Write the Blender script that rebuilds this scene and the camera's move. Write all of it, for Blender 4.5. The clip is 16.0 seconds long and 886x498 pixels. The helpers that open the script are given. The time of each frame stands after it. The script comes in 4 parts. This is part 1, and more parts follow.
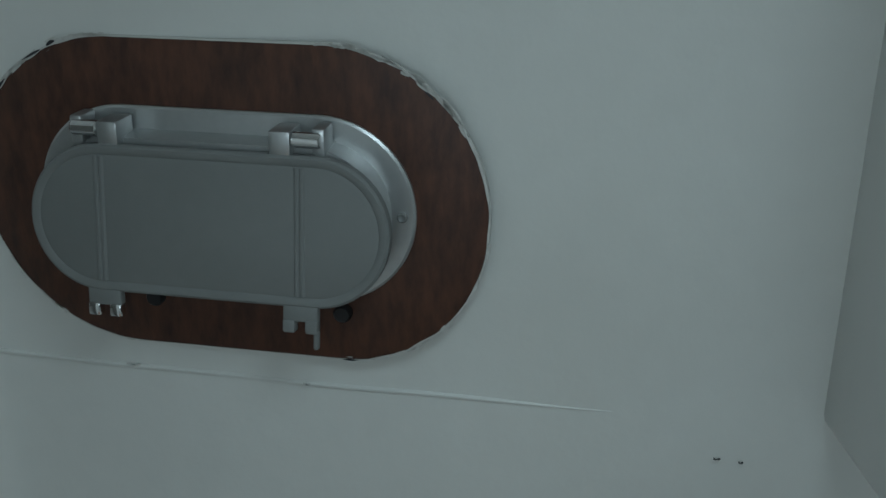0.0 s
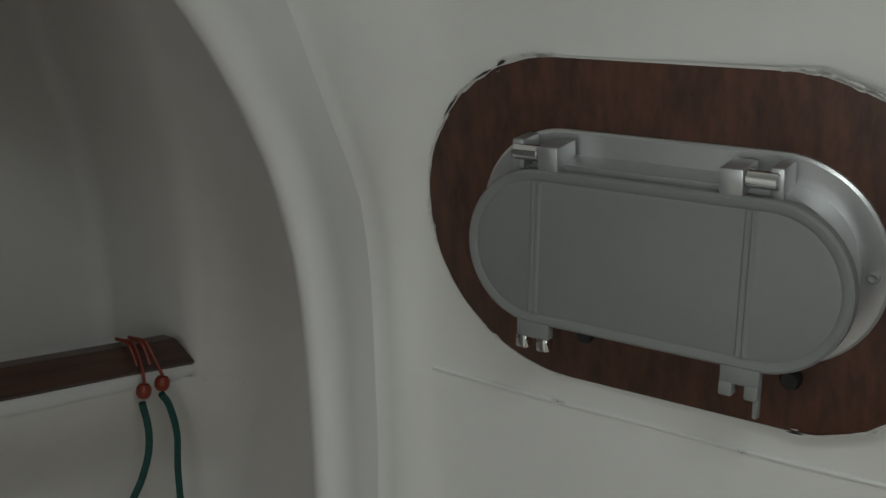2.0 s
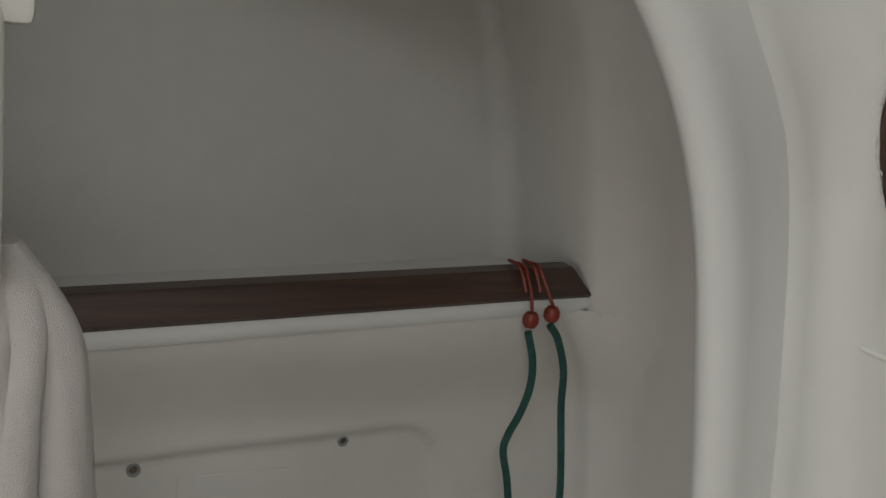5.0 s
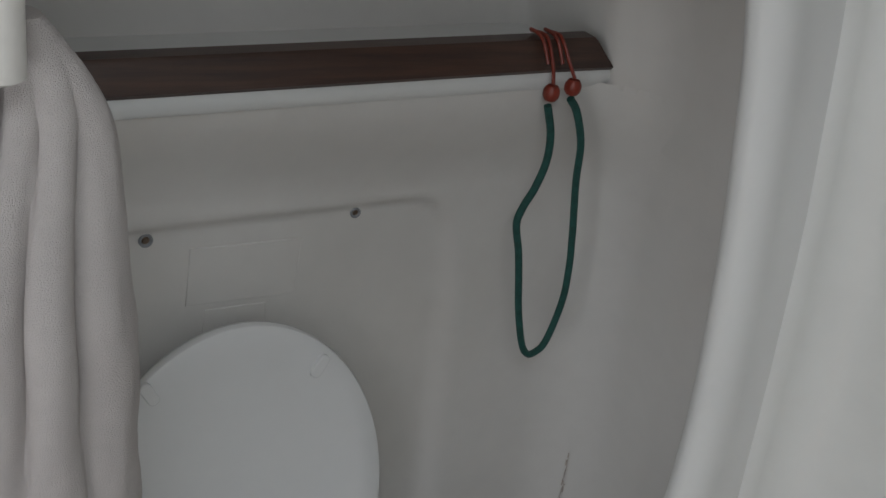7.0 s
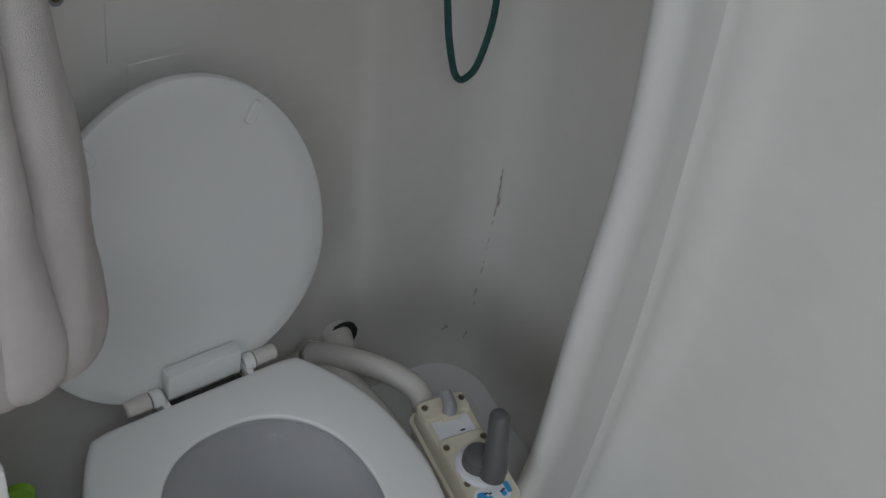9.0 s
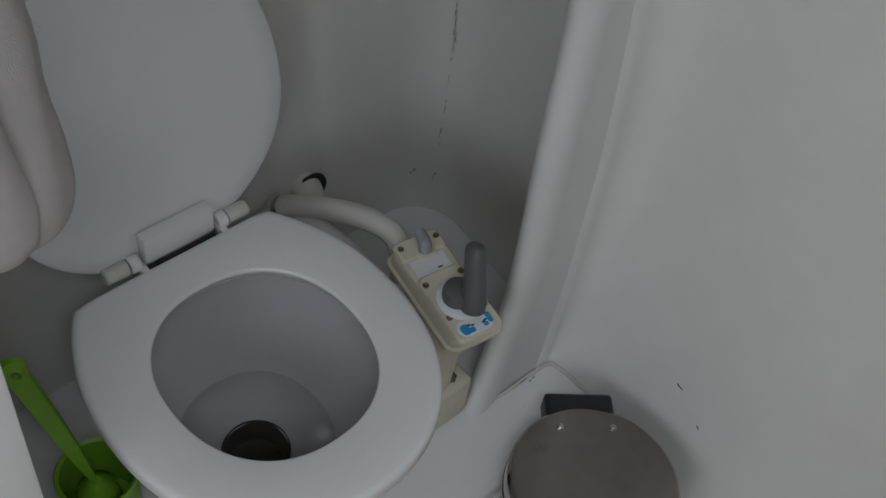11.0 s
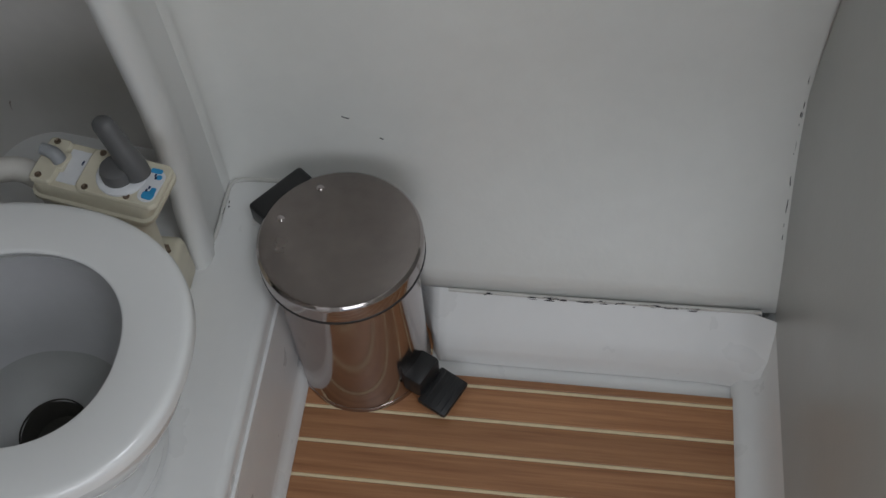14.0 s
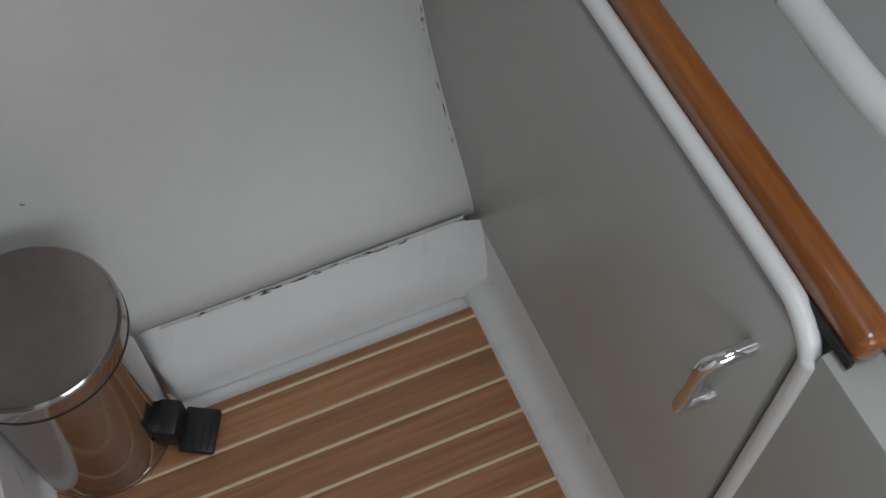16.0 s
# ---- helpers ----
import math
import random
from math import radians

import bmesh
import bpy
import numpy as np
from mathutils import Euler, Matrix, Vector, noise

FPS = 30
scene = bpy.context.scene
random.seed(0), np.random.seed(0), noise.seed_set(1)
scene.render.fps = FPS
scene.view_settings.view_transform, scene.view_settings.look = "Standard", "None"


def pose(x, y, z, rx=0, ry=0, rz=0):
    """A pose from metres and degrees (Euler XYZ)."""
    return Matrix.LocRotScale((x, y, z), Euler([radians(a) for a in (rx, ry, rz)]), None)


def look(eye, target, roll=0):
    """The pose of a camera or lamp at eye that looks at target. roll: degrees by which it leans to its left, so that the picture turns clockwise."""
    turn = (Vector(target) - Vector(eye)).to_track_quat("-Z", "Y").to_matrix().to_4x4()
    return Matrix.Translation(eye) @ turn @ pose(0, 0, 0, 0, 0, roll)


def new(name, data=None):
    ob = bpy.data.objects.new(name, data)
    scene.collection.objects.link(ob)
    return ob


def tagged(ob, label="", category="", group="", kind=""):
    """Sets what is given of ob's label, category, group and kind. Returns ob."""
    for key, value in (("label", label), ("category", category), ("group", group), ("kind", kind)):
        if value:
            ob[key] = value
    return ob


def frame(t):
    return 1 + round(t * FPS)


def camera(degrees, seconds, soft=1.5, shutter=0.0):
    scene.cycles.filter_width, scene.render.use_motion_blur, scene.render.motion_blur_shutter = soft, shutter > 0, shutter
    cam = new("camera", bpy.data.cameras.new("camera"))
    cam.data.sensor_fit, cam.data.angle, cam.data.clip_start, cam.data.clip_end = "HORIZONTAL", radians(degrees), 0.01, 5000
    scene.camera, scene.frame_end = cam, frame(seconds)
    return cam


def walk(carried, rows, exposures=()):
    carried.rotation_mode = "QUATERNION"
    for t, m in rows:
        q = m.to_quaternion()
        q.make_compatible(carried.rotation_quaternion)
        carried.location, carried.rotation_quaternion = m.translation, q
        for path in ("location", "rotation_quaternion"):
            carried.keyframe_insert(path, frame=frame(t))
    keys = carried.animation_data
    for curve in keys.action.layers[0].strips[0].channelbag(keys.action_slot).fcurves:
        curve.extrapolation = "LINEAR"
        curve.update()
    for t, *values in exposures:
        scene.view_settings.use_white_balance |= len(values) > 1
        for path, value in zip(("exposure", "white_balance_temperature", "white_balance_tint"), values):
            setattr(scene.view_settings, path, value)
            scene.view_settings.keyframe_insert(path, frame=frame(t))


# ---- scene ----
cam = camera(44.00, 16.0)
PATH = [
    (0.0, 0.4044, -0.8195, 1.3321, 85.332, -3.948, 10.658),
    (0.5, 0.4042, -0.7854, 1.3362, 85.355, -4.59, 16.782),
    (1.0, 0.4034, -0.7614, 1.3377, 85.391, -4.966, 21.533),
    (1.5, 0.4181, -0.7418, 1.3357, 85.677, -5.57, 29.649),
    (2.0, 0.3883, -0.7346, 1.3513, 83.464, -6.69, 35.095),
    (2.5, 0.3717, -0.714, 1.3544, 83.685, -7.164, 40.944),
    (3.0, 0.3682, -0.6926, 1.3557, 85.592, -9.697, 44.386),
    (3.5, 0.3636, -0.6872, 1.3506, 84.643, -8.934, 49.669),
    (3.7, 0.3547, -0.6775, 1.347, 82.757, -8.358, 51.788),
    (5.8, 0.3134, -0.5818, 1.3514, 72.873, -8.418, 62.445),
    (6.0, 0.3044, -0.5848, 1.3501, 70.971, -8.759, 61.794),
    (6.5, 0.2915, -0.5988, 1.3485, 67.153, -9.358, 60.861),
    (7.0, 0.2813, -0.618, 1.3507, 62.9968, -10.195, 59.3329),
    (7.5, 0.277, -0.6174, 1.3643, 58.8955, -10.9476, 57.4851),
    (8.0, 0.2641, -0.6185, 1.3829, 53.7438, -10.4412, 55.2912),
    (8.5, 0.2565, -0.6246, 1.3787, 50.6343, -9.6183, 53.7653),
    (9.0, 0.2458, -0.6238, 1.381, 47.798, -9.259, 53.305),
    (9.5, 0.2346, -0.6164, 1.3716, 44.218, -9.192, 52.771),
    (9.7, 0.2314, -0.6129, 1.3697, 43.168, -8.902, 52.633),
    (11.8, 0.2771, -0.6432, 1.3759, 39.687, -5.163, 42.933),
    (12.0, 0.28, -0.6451, 1.3756, 39.169, -4.763, 41.269),
    (12.5, 0.2778, -0.6514, 1.3716, 38.687, -3.534, 35.333),
    (13.0, 0.275, -0.6622, 1.3637, 38.233, -0.335, 26.119),
    (13.5, 0.2704, -0.6869, 1.3621, 35.923, 2.186, 16.783),
    (14.0, 0.2592, -0.7001, 1.3635, 33.284, 2.75, 6.787),
    (14.5, 0.238, -0.7006, 1.3547, 30.624, 3.134, -0.192),
    (15.0, 0.2055, -0.6777, 1.3421, 28.934, 1.441, -7.564),
    (15.5, 0.2067, -0.6689, 1.3237, 29.42, -0.627, -16.618),
    (16.0, 0.2063, -0.6695, 1.3134, 31.469, 0.593, -22.969),
]
EXPOSURES = [(0.0, -1.23, 5550, -7), (0.5, -1.20, 5700, -4), (1.0, -1.07, 6000, 0), (1.5, -1.00, 6400, 2), (2.0, -0.93, 6700, 5), (2.5, -0.88, 6900, 6), (3.0, -0.88, 7150, 7), (3.5, -0.73, 7300, 7), (6.0, -0.25, 6600, 12), (8.0, -0.39, 6300, 10), (9.0, -0.44, 6250, 11), (12.0, -0.75, 6250, 10), (14.5, -0.48, 6350, 11), (16.0, -0.61, 6300, 10)]
walk(cam, [(t, pose(x, y, z, rx, ry, rz)) for t, x, y, z, rx, ry, rz in PATH], EXPOSURES)

# ---- light ----
world = bpy.data.worlds.new("sky")
scene.world = world
world.use_nodes = True
wn = world.node_tree
sky = wn.nodes.new("ShaderNodeTexSky")
sky.sky_type, sky.sun_disc = "NISHITA", False
sky.sun_elevation, sky.sun_rotation = radians(48), radians(-18)
wn.links.new(sky.outputs["Color"], wn.nodes["Background"].inputs["Color"])
wn.nodes["Background"].inputs["Strength"].default_value = 0.1
sun = new("sun", bpy.data.lights.new("sun", "SUN"))
sun.data.energy, sun.data.angle, sun.data.color = 2.0, radians(0.6), (1.0, 0.95, 0.88)
sun.matrix_world = look((-2, 6, 7), (0, 0, 0))


def area(name, m, sx, sy, power, colour):
    data = bpy.data.lights.new(name, "AREA")
    data.shape, data.size, data.size_y, data.energy, data.color = "RECTANGLE", sx, sy, power, colour
    ob = new(name, data)
    ob.matrix_world = m
    return ob


# daylight that falls in through the deck hatch and the open doorway
area("hatch_daylight", look((0.55, -0.74, 1.745), (0.55, -0.74, 0)), 0.38, 0.38, 7.4, (0.92, 0.97, 1.0))
area("doorway_daylight", look((0.50, -1.53, 1.02), (0.15, -0.45, 0.0)), 0.66, 0.76, 7.4, (0.97, 0.98, 1.0))


# ---- materials ----
def material(name, colour, rough=0.5, metal=0.0, vary=0.08, scale=8.0, bump=0.0, bump_scale=200.0, coat=0.0, stain=None, stain_amount=0.25, random_piece=0.0):
    m = bpy.data.materials.new(name)
    m.use_nodes = True
    nt, b = m.node_tree, m.node_tree.nodes["Principled BSDF"]
    co = nt.nodes.new("ShaderNodeTexCoord").outputs["Object"]

    def nz(sc, detail):
        n = nt.nodes.new("ShaderNodeTexNoise")
        n.inputs["Scale"].default_value, n.inputs["Detail"].default_value = sc, detail
        nt.links.new(co, n.inputs["Vector"])
        return n.outputs["Fac"]

    def ramp(fac, a, c, p0=0.3, p1=0.7):
        r = nt.nodes.new("ShaderNodeValToRGB")
        r.color_ramp.elements[0].position, r.color_ramp.elements[1].position = p0, p1
        r.color_ramp.elements[0].color, r.color_ramp.elements[1].color = (*a, 1), (*c, 1)
        nt.links.new(fac, r.inputs["Fac"])
        return r.outputs["Color"]

    def mix(a, c, fac):
        n = nt.nodes.new("ShaderNodeMix")
        n.data_type = "RGBA"
        nt.links.new(a, n.inputs["A"])
        nt.links.new(c, n.inputs["B"])
        if isinstance(fac, float):
            n.inputs["Factor"].default_value = fac
        else:
            nt.links.new(fac, n.inputs["Factor"])
        return n.outputs["Result"]

    lo = tuple(c * (1 - vary) for c in colour)
    hi = tuple(min(1, c * (1 + vary)) for c in colour)
    out = mix(ramp(nz(scale, 4), lo, hi), ramp(nz(scale * 9, 6), lo, hi), 0.35)
    if stain:
        s = ramp(nz(scale * 0.45, 5), (0, 0, 0), (stain_amount,) * 3, 0.52, 0.75)
        flat = nt.nodes.new("ShaderNodeRGB")
        flat.outputs[0].default_value = (*stain, 1)
        out = mix(out, flat.outputs[0], s)
    if random_piece:
        info = nt.nodes.new("ShaderNodeObjectInfo")
        hsv = nt.nodes.new("ShaderNodeHueSaturation")
        mr = nt.nodes.new("ShaderNodeMapRange")
        mr.inputs["To Min"].default_value, mr.inputs["To Max"].default_value = 1 - random_piece, 1 + random_piece
        nt.links.new(info.outputs["Random"], mr.inputs["Value"])
        nt.links.new(mr.outputs["Result"], hsv.inputs["Value"])
        nt.links.new(out, hsv.inputs["Color"])
        out = hsv.outputs["Color"]
    nt.links.new(out, b.inputs["Base Color"])
    rr = nt.nodes.new("ShaderNodeMapRange")
    rr.inputs["To Min"].default_value, rr.inputs["To Max"].default_value = max(0.02, rough - 0.06), min(1, rough + 0.08)
    nt.links.new(nz(scale * 3, 4), rr.inputs["Value"])
    nt.links.new(rr.outputs["Result"], b.inputs["Roughness"])
    b.inputs["Metallic"].default_value = metal
    b.inputs["Coat Weight"].default_value = coat
    b.inputs["Coat Roughness"].default_value = 0.15
    if bump:
        bp = nt.nodes.new("ShaderNodeBump")
        bp.inputs["Strength"].default_value, bp.inputs["Distance"].default_value = bump, 0.002
        nt.links.new(nz(bump_scale, 3), bp.inputs["Height"])
        nt.links.new(bp.outputs["Normal"], b.inputs["Normal"])
    return m


def wood(name, dark, light, rough=0.4, stretch=(1.5, 40, 40), coat=0.0, piece=0.0):
    m = bpy.data.materials.new(name)
    m.use_nodes = True
    nt, b = m.node_tree, m.node_tree.nodes["Principled BSDF"]
    co = nt.nodes.new("ShaderNodeTexCoord")
    mp = nt.nodes.new("ShaderNodeMapping")
    mp.inputs["Scale"].default_value = stretch
    nt.links.new(co.outputs["Object"], mp.inputs["Vector"])
    vec = mp.outputs["Vector"]
    info = nt.nodes.new("ShaderNodeObjectInfo")
    if piece:
        shift = nt.nodes.new("ShaderNodeVectorMath")
        shift.operation = "MULTIPLY_ADD"
        shift.inputs[1].default_value = (37, 37, 37)
        nt.links.new(info.outputs["Random"], shift.inputs[0])
        nt.links.new(vec, shift.inputs[2])
        vec = shift.outputs["Vector"]
    grain = nt.nodes.new("ShaderNodeTexNoise")
    grain.inputs["Scale"].default_value, grain.inputs["Detail"].default_value, grain.inputs["Roughness"].default_value = 3.0, 8, 0.65
    nt.links.new(vec, grain.inputs["Vector"])
    ramp = nt.nodes.new("ShaderNodeValToRGB")
    ramp.color_ramp.elements[0].position, ramp.color_ramp.elements[1].position = 0.32, 0.66
    ramp.color_ramp.elements[0].color, ramp.color_ramp.elements[1].color = (*dark, 1), (*light, 1)
    nt.links.new(grain.outputs["Fac"], ramp.inputs["Fac"])
    out = ramp.outputs["Color"]
    if piece:
        hsv = nt.nodes.new("ShaderNodeHueSaturation")
        mr = nt.nodes.new("ShaderNodeMapRange")
        mr.inputs["To Min"].default_value, mr.inputs["To Max"].default_value = 1 - piece, 1 + piece
        nt.links.new(info.outputs["Random"], mr.inputs["Value"])
        nt.links.new(mr.outputs["Result"], hsv.inputs["Value"])
        nt.links.new(out, hsv.inputs["Color"])
        out = hsv.outputs["Color"]
    nt.links.new(out, b.inputs["Base Color"])
    b.inputs["Roughness"].default_value, b.inputs["Coat Weight"].default_value = rough, coat
    bp = nt.nodes.new("ShaderNodeBump")
    bp.inputs["Strength"].default_value, bp.inputs["Distance"].default_value = 0.25, 0.001
    nt.links.new(grain.outputs["Fac"], bp.inputs["Height"])
    nt.links.new(bp.outputs["Normal"], b.inputs["Normal"])
    return m


GEL = material("gelcoat", (0.69, 0.69, 0.67), 0.33, vary=0.03, scale=3, bump=0.06, bump_scale=60, stain=(0.52, 0.49, 0.43), stain_amount=0.3)
GEL_TRAY = material("gelcoat_tray", (0.76, 0.76, 0.75), 0.28, vary=0.03, scale=4, bump=0.05, bump_scale=40, stain=(0.55, 0.52, 0.46))
PAINT = material("painted_hull", (0.72, 0.72, 0.69), 0.33, vary=0.04, scale=4, bump=0.22, bump_scale=70, stain=(0.50, 0.47, 0.41), stain_amount=0.3)
ALCOVE = material("alcove_gelcoat", (0.66, 0.64, 0.61), 0.36, vary=0.05, scale=4, bump=0.08, bump_scale=60, stain=(0.52, 0.47, 0.40), stain_amount=0.35)
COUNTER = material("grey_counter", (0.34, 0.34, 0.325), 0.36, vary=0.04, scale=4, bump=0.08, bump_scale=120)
# cabinet greyer than the other gelcoat: its shade is put into the colour
CAB = material("cabinet_gelcoat_shaded", (0.44, 0.44, 0.42), 0.32, vary=0.03, scale=3, bump=0.08, bump_scale=120)
TEAK = wood("teak", (0.27, 0.115, 0.050), (0.45, 0.225, 0.105), 0.40, piece=0.12)
TEAKSEAM = material("teak_seam", (0.74, 0.62, 0.40), 0.55, vary=0.1, scale=20)
MAHOGANY = wood("dark_mahogany", (0.035, 0.014, 0.009), (0.10, 0.04, 0.022), 0.55, (25, 25, 2.0), coat=0.0)
FIDDLE = wood("dark_fiddle", (0.03, 0.016, 0.012), (0.085, 0.042, 0.028), 0.42, (40, 2, 40), coat=0.15)
VARNISH = wood("varnished_teak", (0.16, 0.042, 0.006), (0.33, 0.105, 0.014), 0.3, (40, 2, 40), coat=0.6)
ALU = material("anodised_aluminium", (0.55, 0.56, 0.56), 0.36, 0.85, vary=0.06, scale=20, bump=0.03, bump_scale=500)
COVER = material("grey_cover", (0.20, 0.205, 0.20), 0.58, 0.0, vary=0.05, scale=10, bump=0.04, bump_scale=400)
STEEL = material("bright_steel", (0.46, 0.42, 0.41), 0.10, 1.0, vary=0.05, scale=14)
# scuffed lid; the dark reflection on it is put into the brownish base
LIDSTEEL = material("scuffed_steel_dark_reflection", (0.25, 0.22, 0.205), 0.24, 1.0, vary=0.14, scale=7, bump=0.008, bump_scale=200, stain=(0.17, 0.155, 0.14), stain_amount=0.5)
CHROME = material("chrome", (0.75, 0.75, 0.75), 0.08, 1.0, vary=0.04, scale=20)
BLACK = material("black_plastic", (0.014, 0.014, 0.015), 0.42, vary=0.2, scale=30, bump=0.1, bump_scale=500)
PORC = material("porcelain", (0.62, 0.62, 0.61), 0.12, vary=0.03, scale=5, coat=0.4)
BOWLIN = material("bowl_glaze", (0.56, 0.56, 0.57), 0.06, vary=0.04, scale=9, coat=0.6, stain=(0.36, 0.34, 0.29), stain_amount=0.35)
SEAT = material("seat_enamel", (0.75, 0.75, 0.74), 0.22, vary=0.02, scale=5, coat=0.3)
CREAM = material("aged_cream_plastic", (0.62, 0.58, 0.46), 0.42, vary=0.06, scale=14, stain=(0.45, 0.38, 0.26), bump=0.05, bump_scale=400)
GREY = material("grey_plastic", (0.10, 0.10, 0.10), 0.45, vary=0.06, scale=30, bump=0.06, bump_scale=600)
PALEGREY = material("pale_grey_plastic", (0.27, 0.28, 0.29), 0.45, vary=0.05, scale=30)
HOSE = material("white_hose", (0.58, 0.56, 0.52), 0.5, vary=0.06, scale=20)
TOWEL = material("terry_towel", (0.47, 0.435, 0.415), 0.95, vary=0.07, scale=12, bump=0.8, bump_scale=1500)
GREEN = material("green_plastic", (0.20, 0.42, 0.03), 0.4, vary=0.1, scale=20)
CORD = material("green_cord", (0.012, 0.075, 0.062), 0.7, vary=0.35, scale=120, bump=0.6, bump_scale=900)
BEAD = material("red_bead", (0.20, 0.028, 0.014), 0.4, vary=0.2, scale=60)
MOULD = material("mildew", (0.035, 0.035, 0.04), 0.8, vary=0.5, scale=60)
SCUFF = material("brown_grime", (0.40, 0.34, 0.30), 0.7, vary=0.3, scale=50)
SEALANT = material("sealant", (0.58, 0.57, 0.54), 0.5, vary=0.1, scale=40, bump=0.5, bump_scale=200)
SCREW = material("screw_steel", (0.20, 0.15, 0.11), 0.4, 0.8, vary=0.3, scale=200)
BLUE = material("blue_print", (0.03, 0.28, 0.55), 0.5, vary=0.1, scale=60)
NAVY = material("navy_print", (0.01, 0.03, 0.10), 0.5, vary=0.1, scale=60)
LABEL = material("paper_label", (0.68, 0.69, 0.71), 0.5, vary=0.05, scale=40)
DARKGAP = material("dark_gap", (0.02, 0.02, 0.02), 0.8, vary=0.3, scale=40)

# near-black drain: the shade inside the shallow hole is put into the colour
HOLE = material("drain_hole_dark", (0.03, 0.026, 0.02), 0.7, vary=0.3, scale=30)


# ---- mesh helpers ----
def finish(ob, smooth=True, angle=40):
    if smooth:
        for p in ob.data.polygons:
            p.use_smooth = True
        ob.data.set_sharp_from_angle(angle=radians(angle))
    return ob


def mesh_object(name, bm, mat, smooth=True, angle=40):
    bmesh.ops.recalc_face_normals(bm, faces=bm.faces[:])
    me = bpy.data.meshes.new(name)
    bm.to_mesh(me)
    bm.free()
    me.materials.append(mat)
    return finish(new(name, me), smooth, angle)


def structure(name, bm, mat, label, category, angle=40):
    return tagged(mesh_object(name, bm, mat, True, angle), label, category, kind="structure")


def thing(name, label, category, at, group=""):
    ob = new(name)
    ob.location = at
    ob.empty_display_size = 0.03
    return tagged(ob, label, category, group)


def part(name, bm, mat, parent, label="", angle=40):
    ob = mesh_object(name, bm, mat, True, angle)
    ob.parent = parent
    if parent.type == "EMPTY":
        ob.matrix_parent_inverse = Matrix.Translation(-Vector(parent.location))
    return tagged(ob, label)


def single(name, bm, mat, label, category, group="", angle=40):
    return tagged(mesh_object(name, bm, mat, True, angle), label, category, group)


def box(x0, x1, y0, y1, z0, z1, bevel=0.0, seg=2, m=None):
    bm = bmesh.new()
    bmesh.ops.create_cube(bm, size=1)
    for v in bm.verts:
        v.co = Vector(((x0 + x1) / 2 + v.co.x * (x1 - x0), (y0 + y1) / 2 + v.co.y * (y1 - y0), (z0 + z1) / 2 + v.co.z * (z1 - z0)))
    if bevel:
        bmesh.ops.bevel(bm, geom=bm.edges[:], offset=bevel, segments=seg, profile=0.5, affect="EDGES")
    if m is not None:
        bm.transform(m)
    return bm


def rings(loops, closed=True, cap0=False, cap1=False, bm=None):
    """Skin between equal loops of points."""
    bm = bm or bmesh.new()
    vs = [[bm.verts.new(p) for p in lp] for lp in loops]
    n = len(vs[0])
    for a, b in zip(vs, vs[1:]):
        for i in range(n if closed else n - 1):
            j = (i + 1) % n
            bm.faces.new((a[i], a[j], b[j], b[i]))
    if cap0:
        bm.faces.new(vs[0])
    if cap1:
        bm.faces.new(vs[-1])
    return bm


def lathe(profile, seg=48, m=None, cap0=True, cap1=True):
    loops = [[(r * math.cos(2 * math.pi * i / seg), r * math.sin(2 * math.pi * i / seg), z) for i in range(seg)] for r, z in profile]
    bm = rings(loops, True, cap0, cap1)
    if m is not None:
        bm.transform(m)
    return bm


def smooth_path(pts, n=8):
    """A soft curve through the points."""
    p = [Vector(q) for q in pts]
    p = [2 * p[0] - p[1]] + p + [2 * p[-1] - p[-2]]
    out = []
    for i in range(1, len(p) - 2):
        for k in range(n):
            t = k / n
            a, b, c, d = p[i - 1], p[i], p[i + 1], p[i + 2]
            out.append(0.5 * ((2 * b) + (c - a) * t + (2 * a - 5 * b + 4 * c - d) * t * t + (3 * b - a - 3 * c + d) * t ** 3))
    return out + [p[-2]]


def tube(pts, r, seg=12, n=8, ribs=0.0):
    path = smooth_path(pts, n) if n > 1 else [Vector(p) for p in pts]
    up, loops = None, []
    for i, p in enumerate(path):
        d = (path[min(i + 1, len(path) - 1)] - path[max(i - 1, 0)]).normalized()
        if up is None:
            up = d.orthogonal().normalized()
        up = (up - d * up.dot(d)).normalized()
        side = d.cross(up)
        rr = (r if not callable(r) else r(i / (len(path) - 1))) * (1 + ribs * (i % 2))
        loops.append([p + (up * math.cos(2 * math.pi * k / seg) + side * math.sin(2 * math.pi * k / seg)) * rr for k in range(seg)])
    return rings(loops, True, True, True)


def lerp(table, z):
    """A soft reading of a short table of (z, value)."""
    if z <= table[0][0]:
        return table[0][1]
    for k in range(len(table) - 1):
        (a, u), (b, v) = table[k], table[k + 1]
        if z <= b:
            t = (z - a) / (b - a)
            h = b - a
            m0 = (v - table[k - 1][1]) / (b - table[k - 1][0]) * h if k > 0 else v - u
            m1 = (table[k + 2][1] - u) / (table[k + 2][0] - a) * h if k + 2 < len(table) else v - u
            return (2 * t ** 3 - 3 * t * t + 1) * u + (t ** 3 - 2 * t * t + t) * m0 + (3 * t * t - 2 * t ** 3) * v + (t ** 3 - t * t) * m1
    return table[-1][1]


def step(t):
    t = max(0.0, min(1.0, t))
    return t * t * (3 - 2 * t)


def join(*bms):
    out = bms[0]
    for b in bms[1:]:
        me = bpy.data.meshes.new("join")
        b.to_mesh(me)
        b.free()
        out.from_mesh(me)
        bpy.data.meshes.remove(me)
    return out


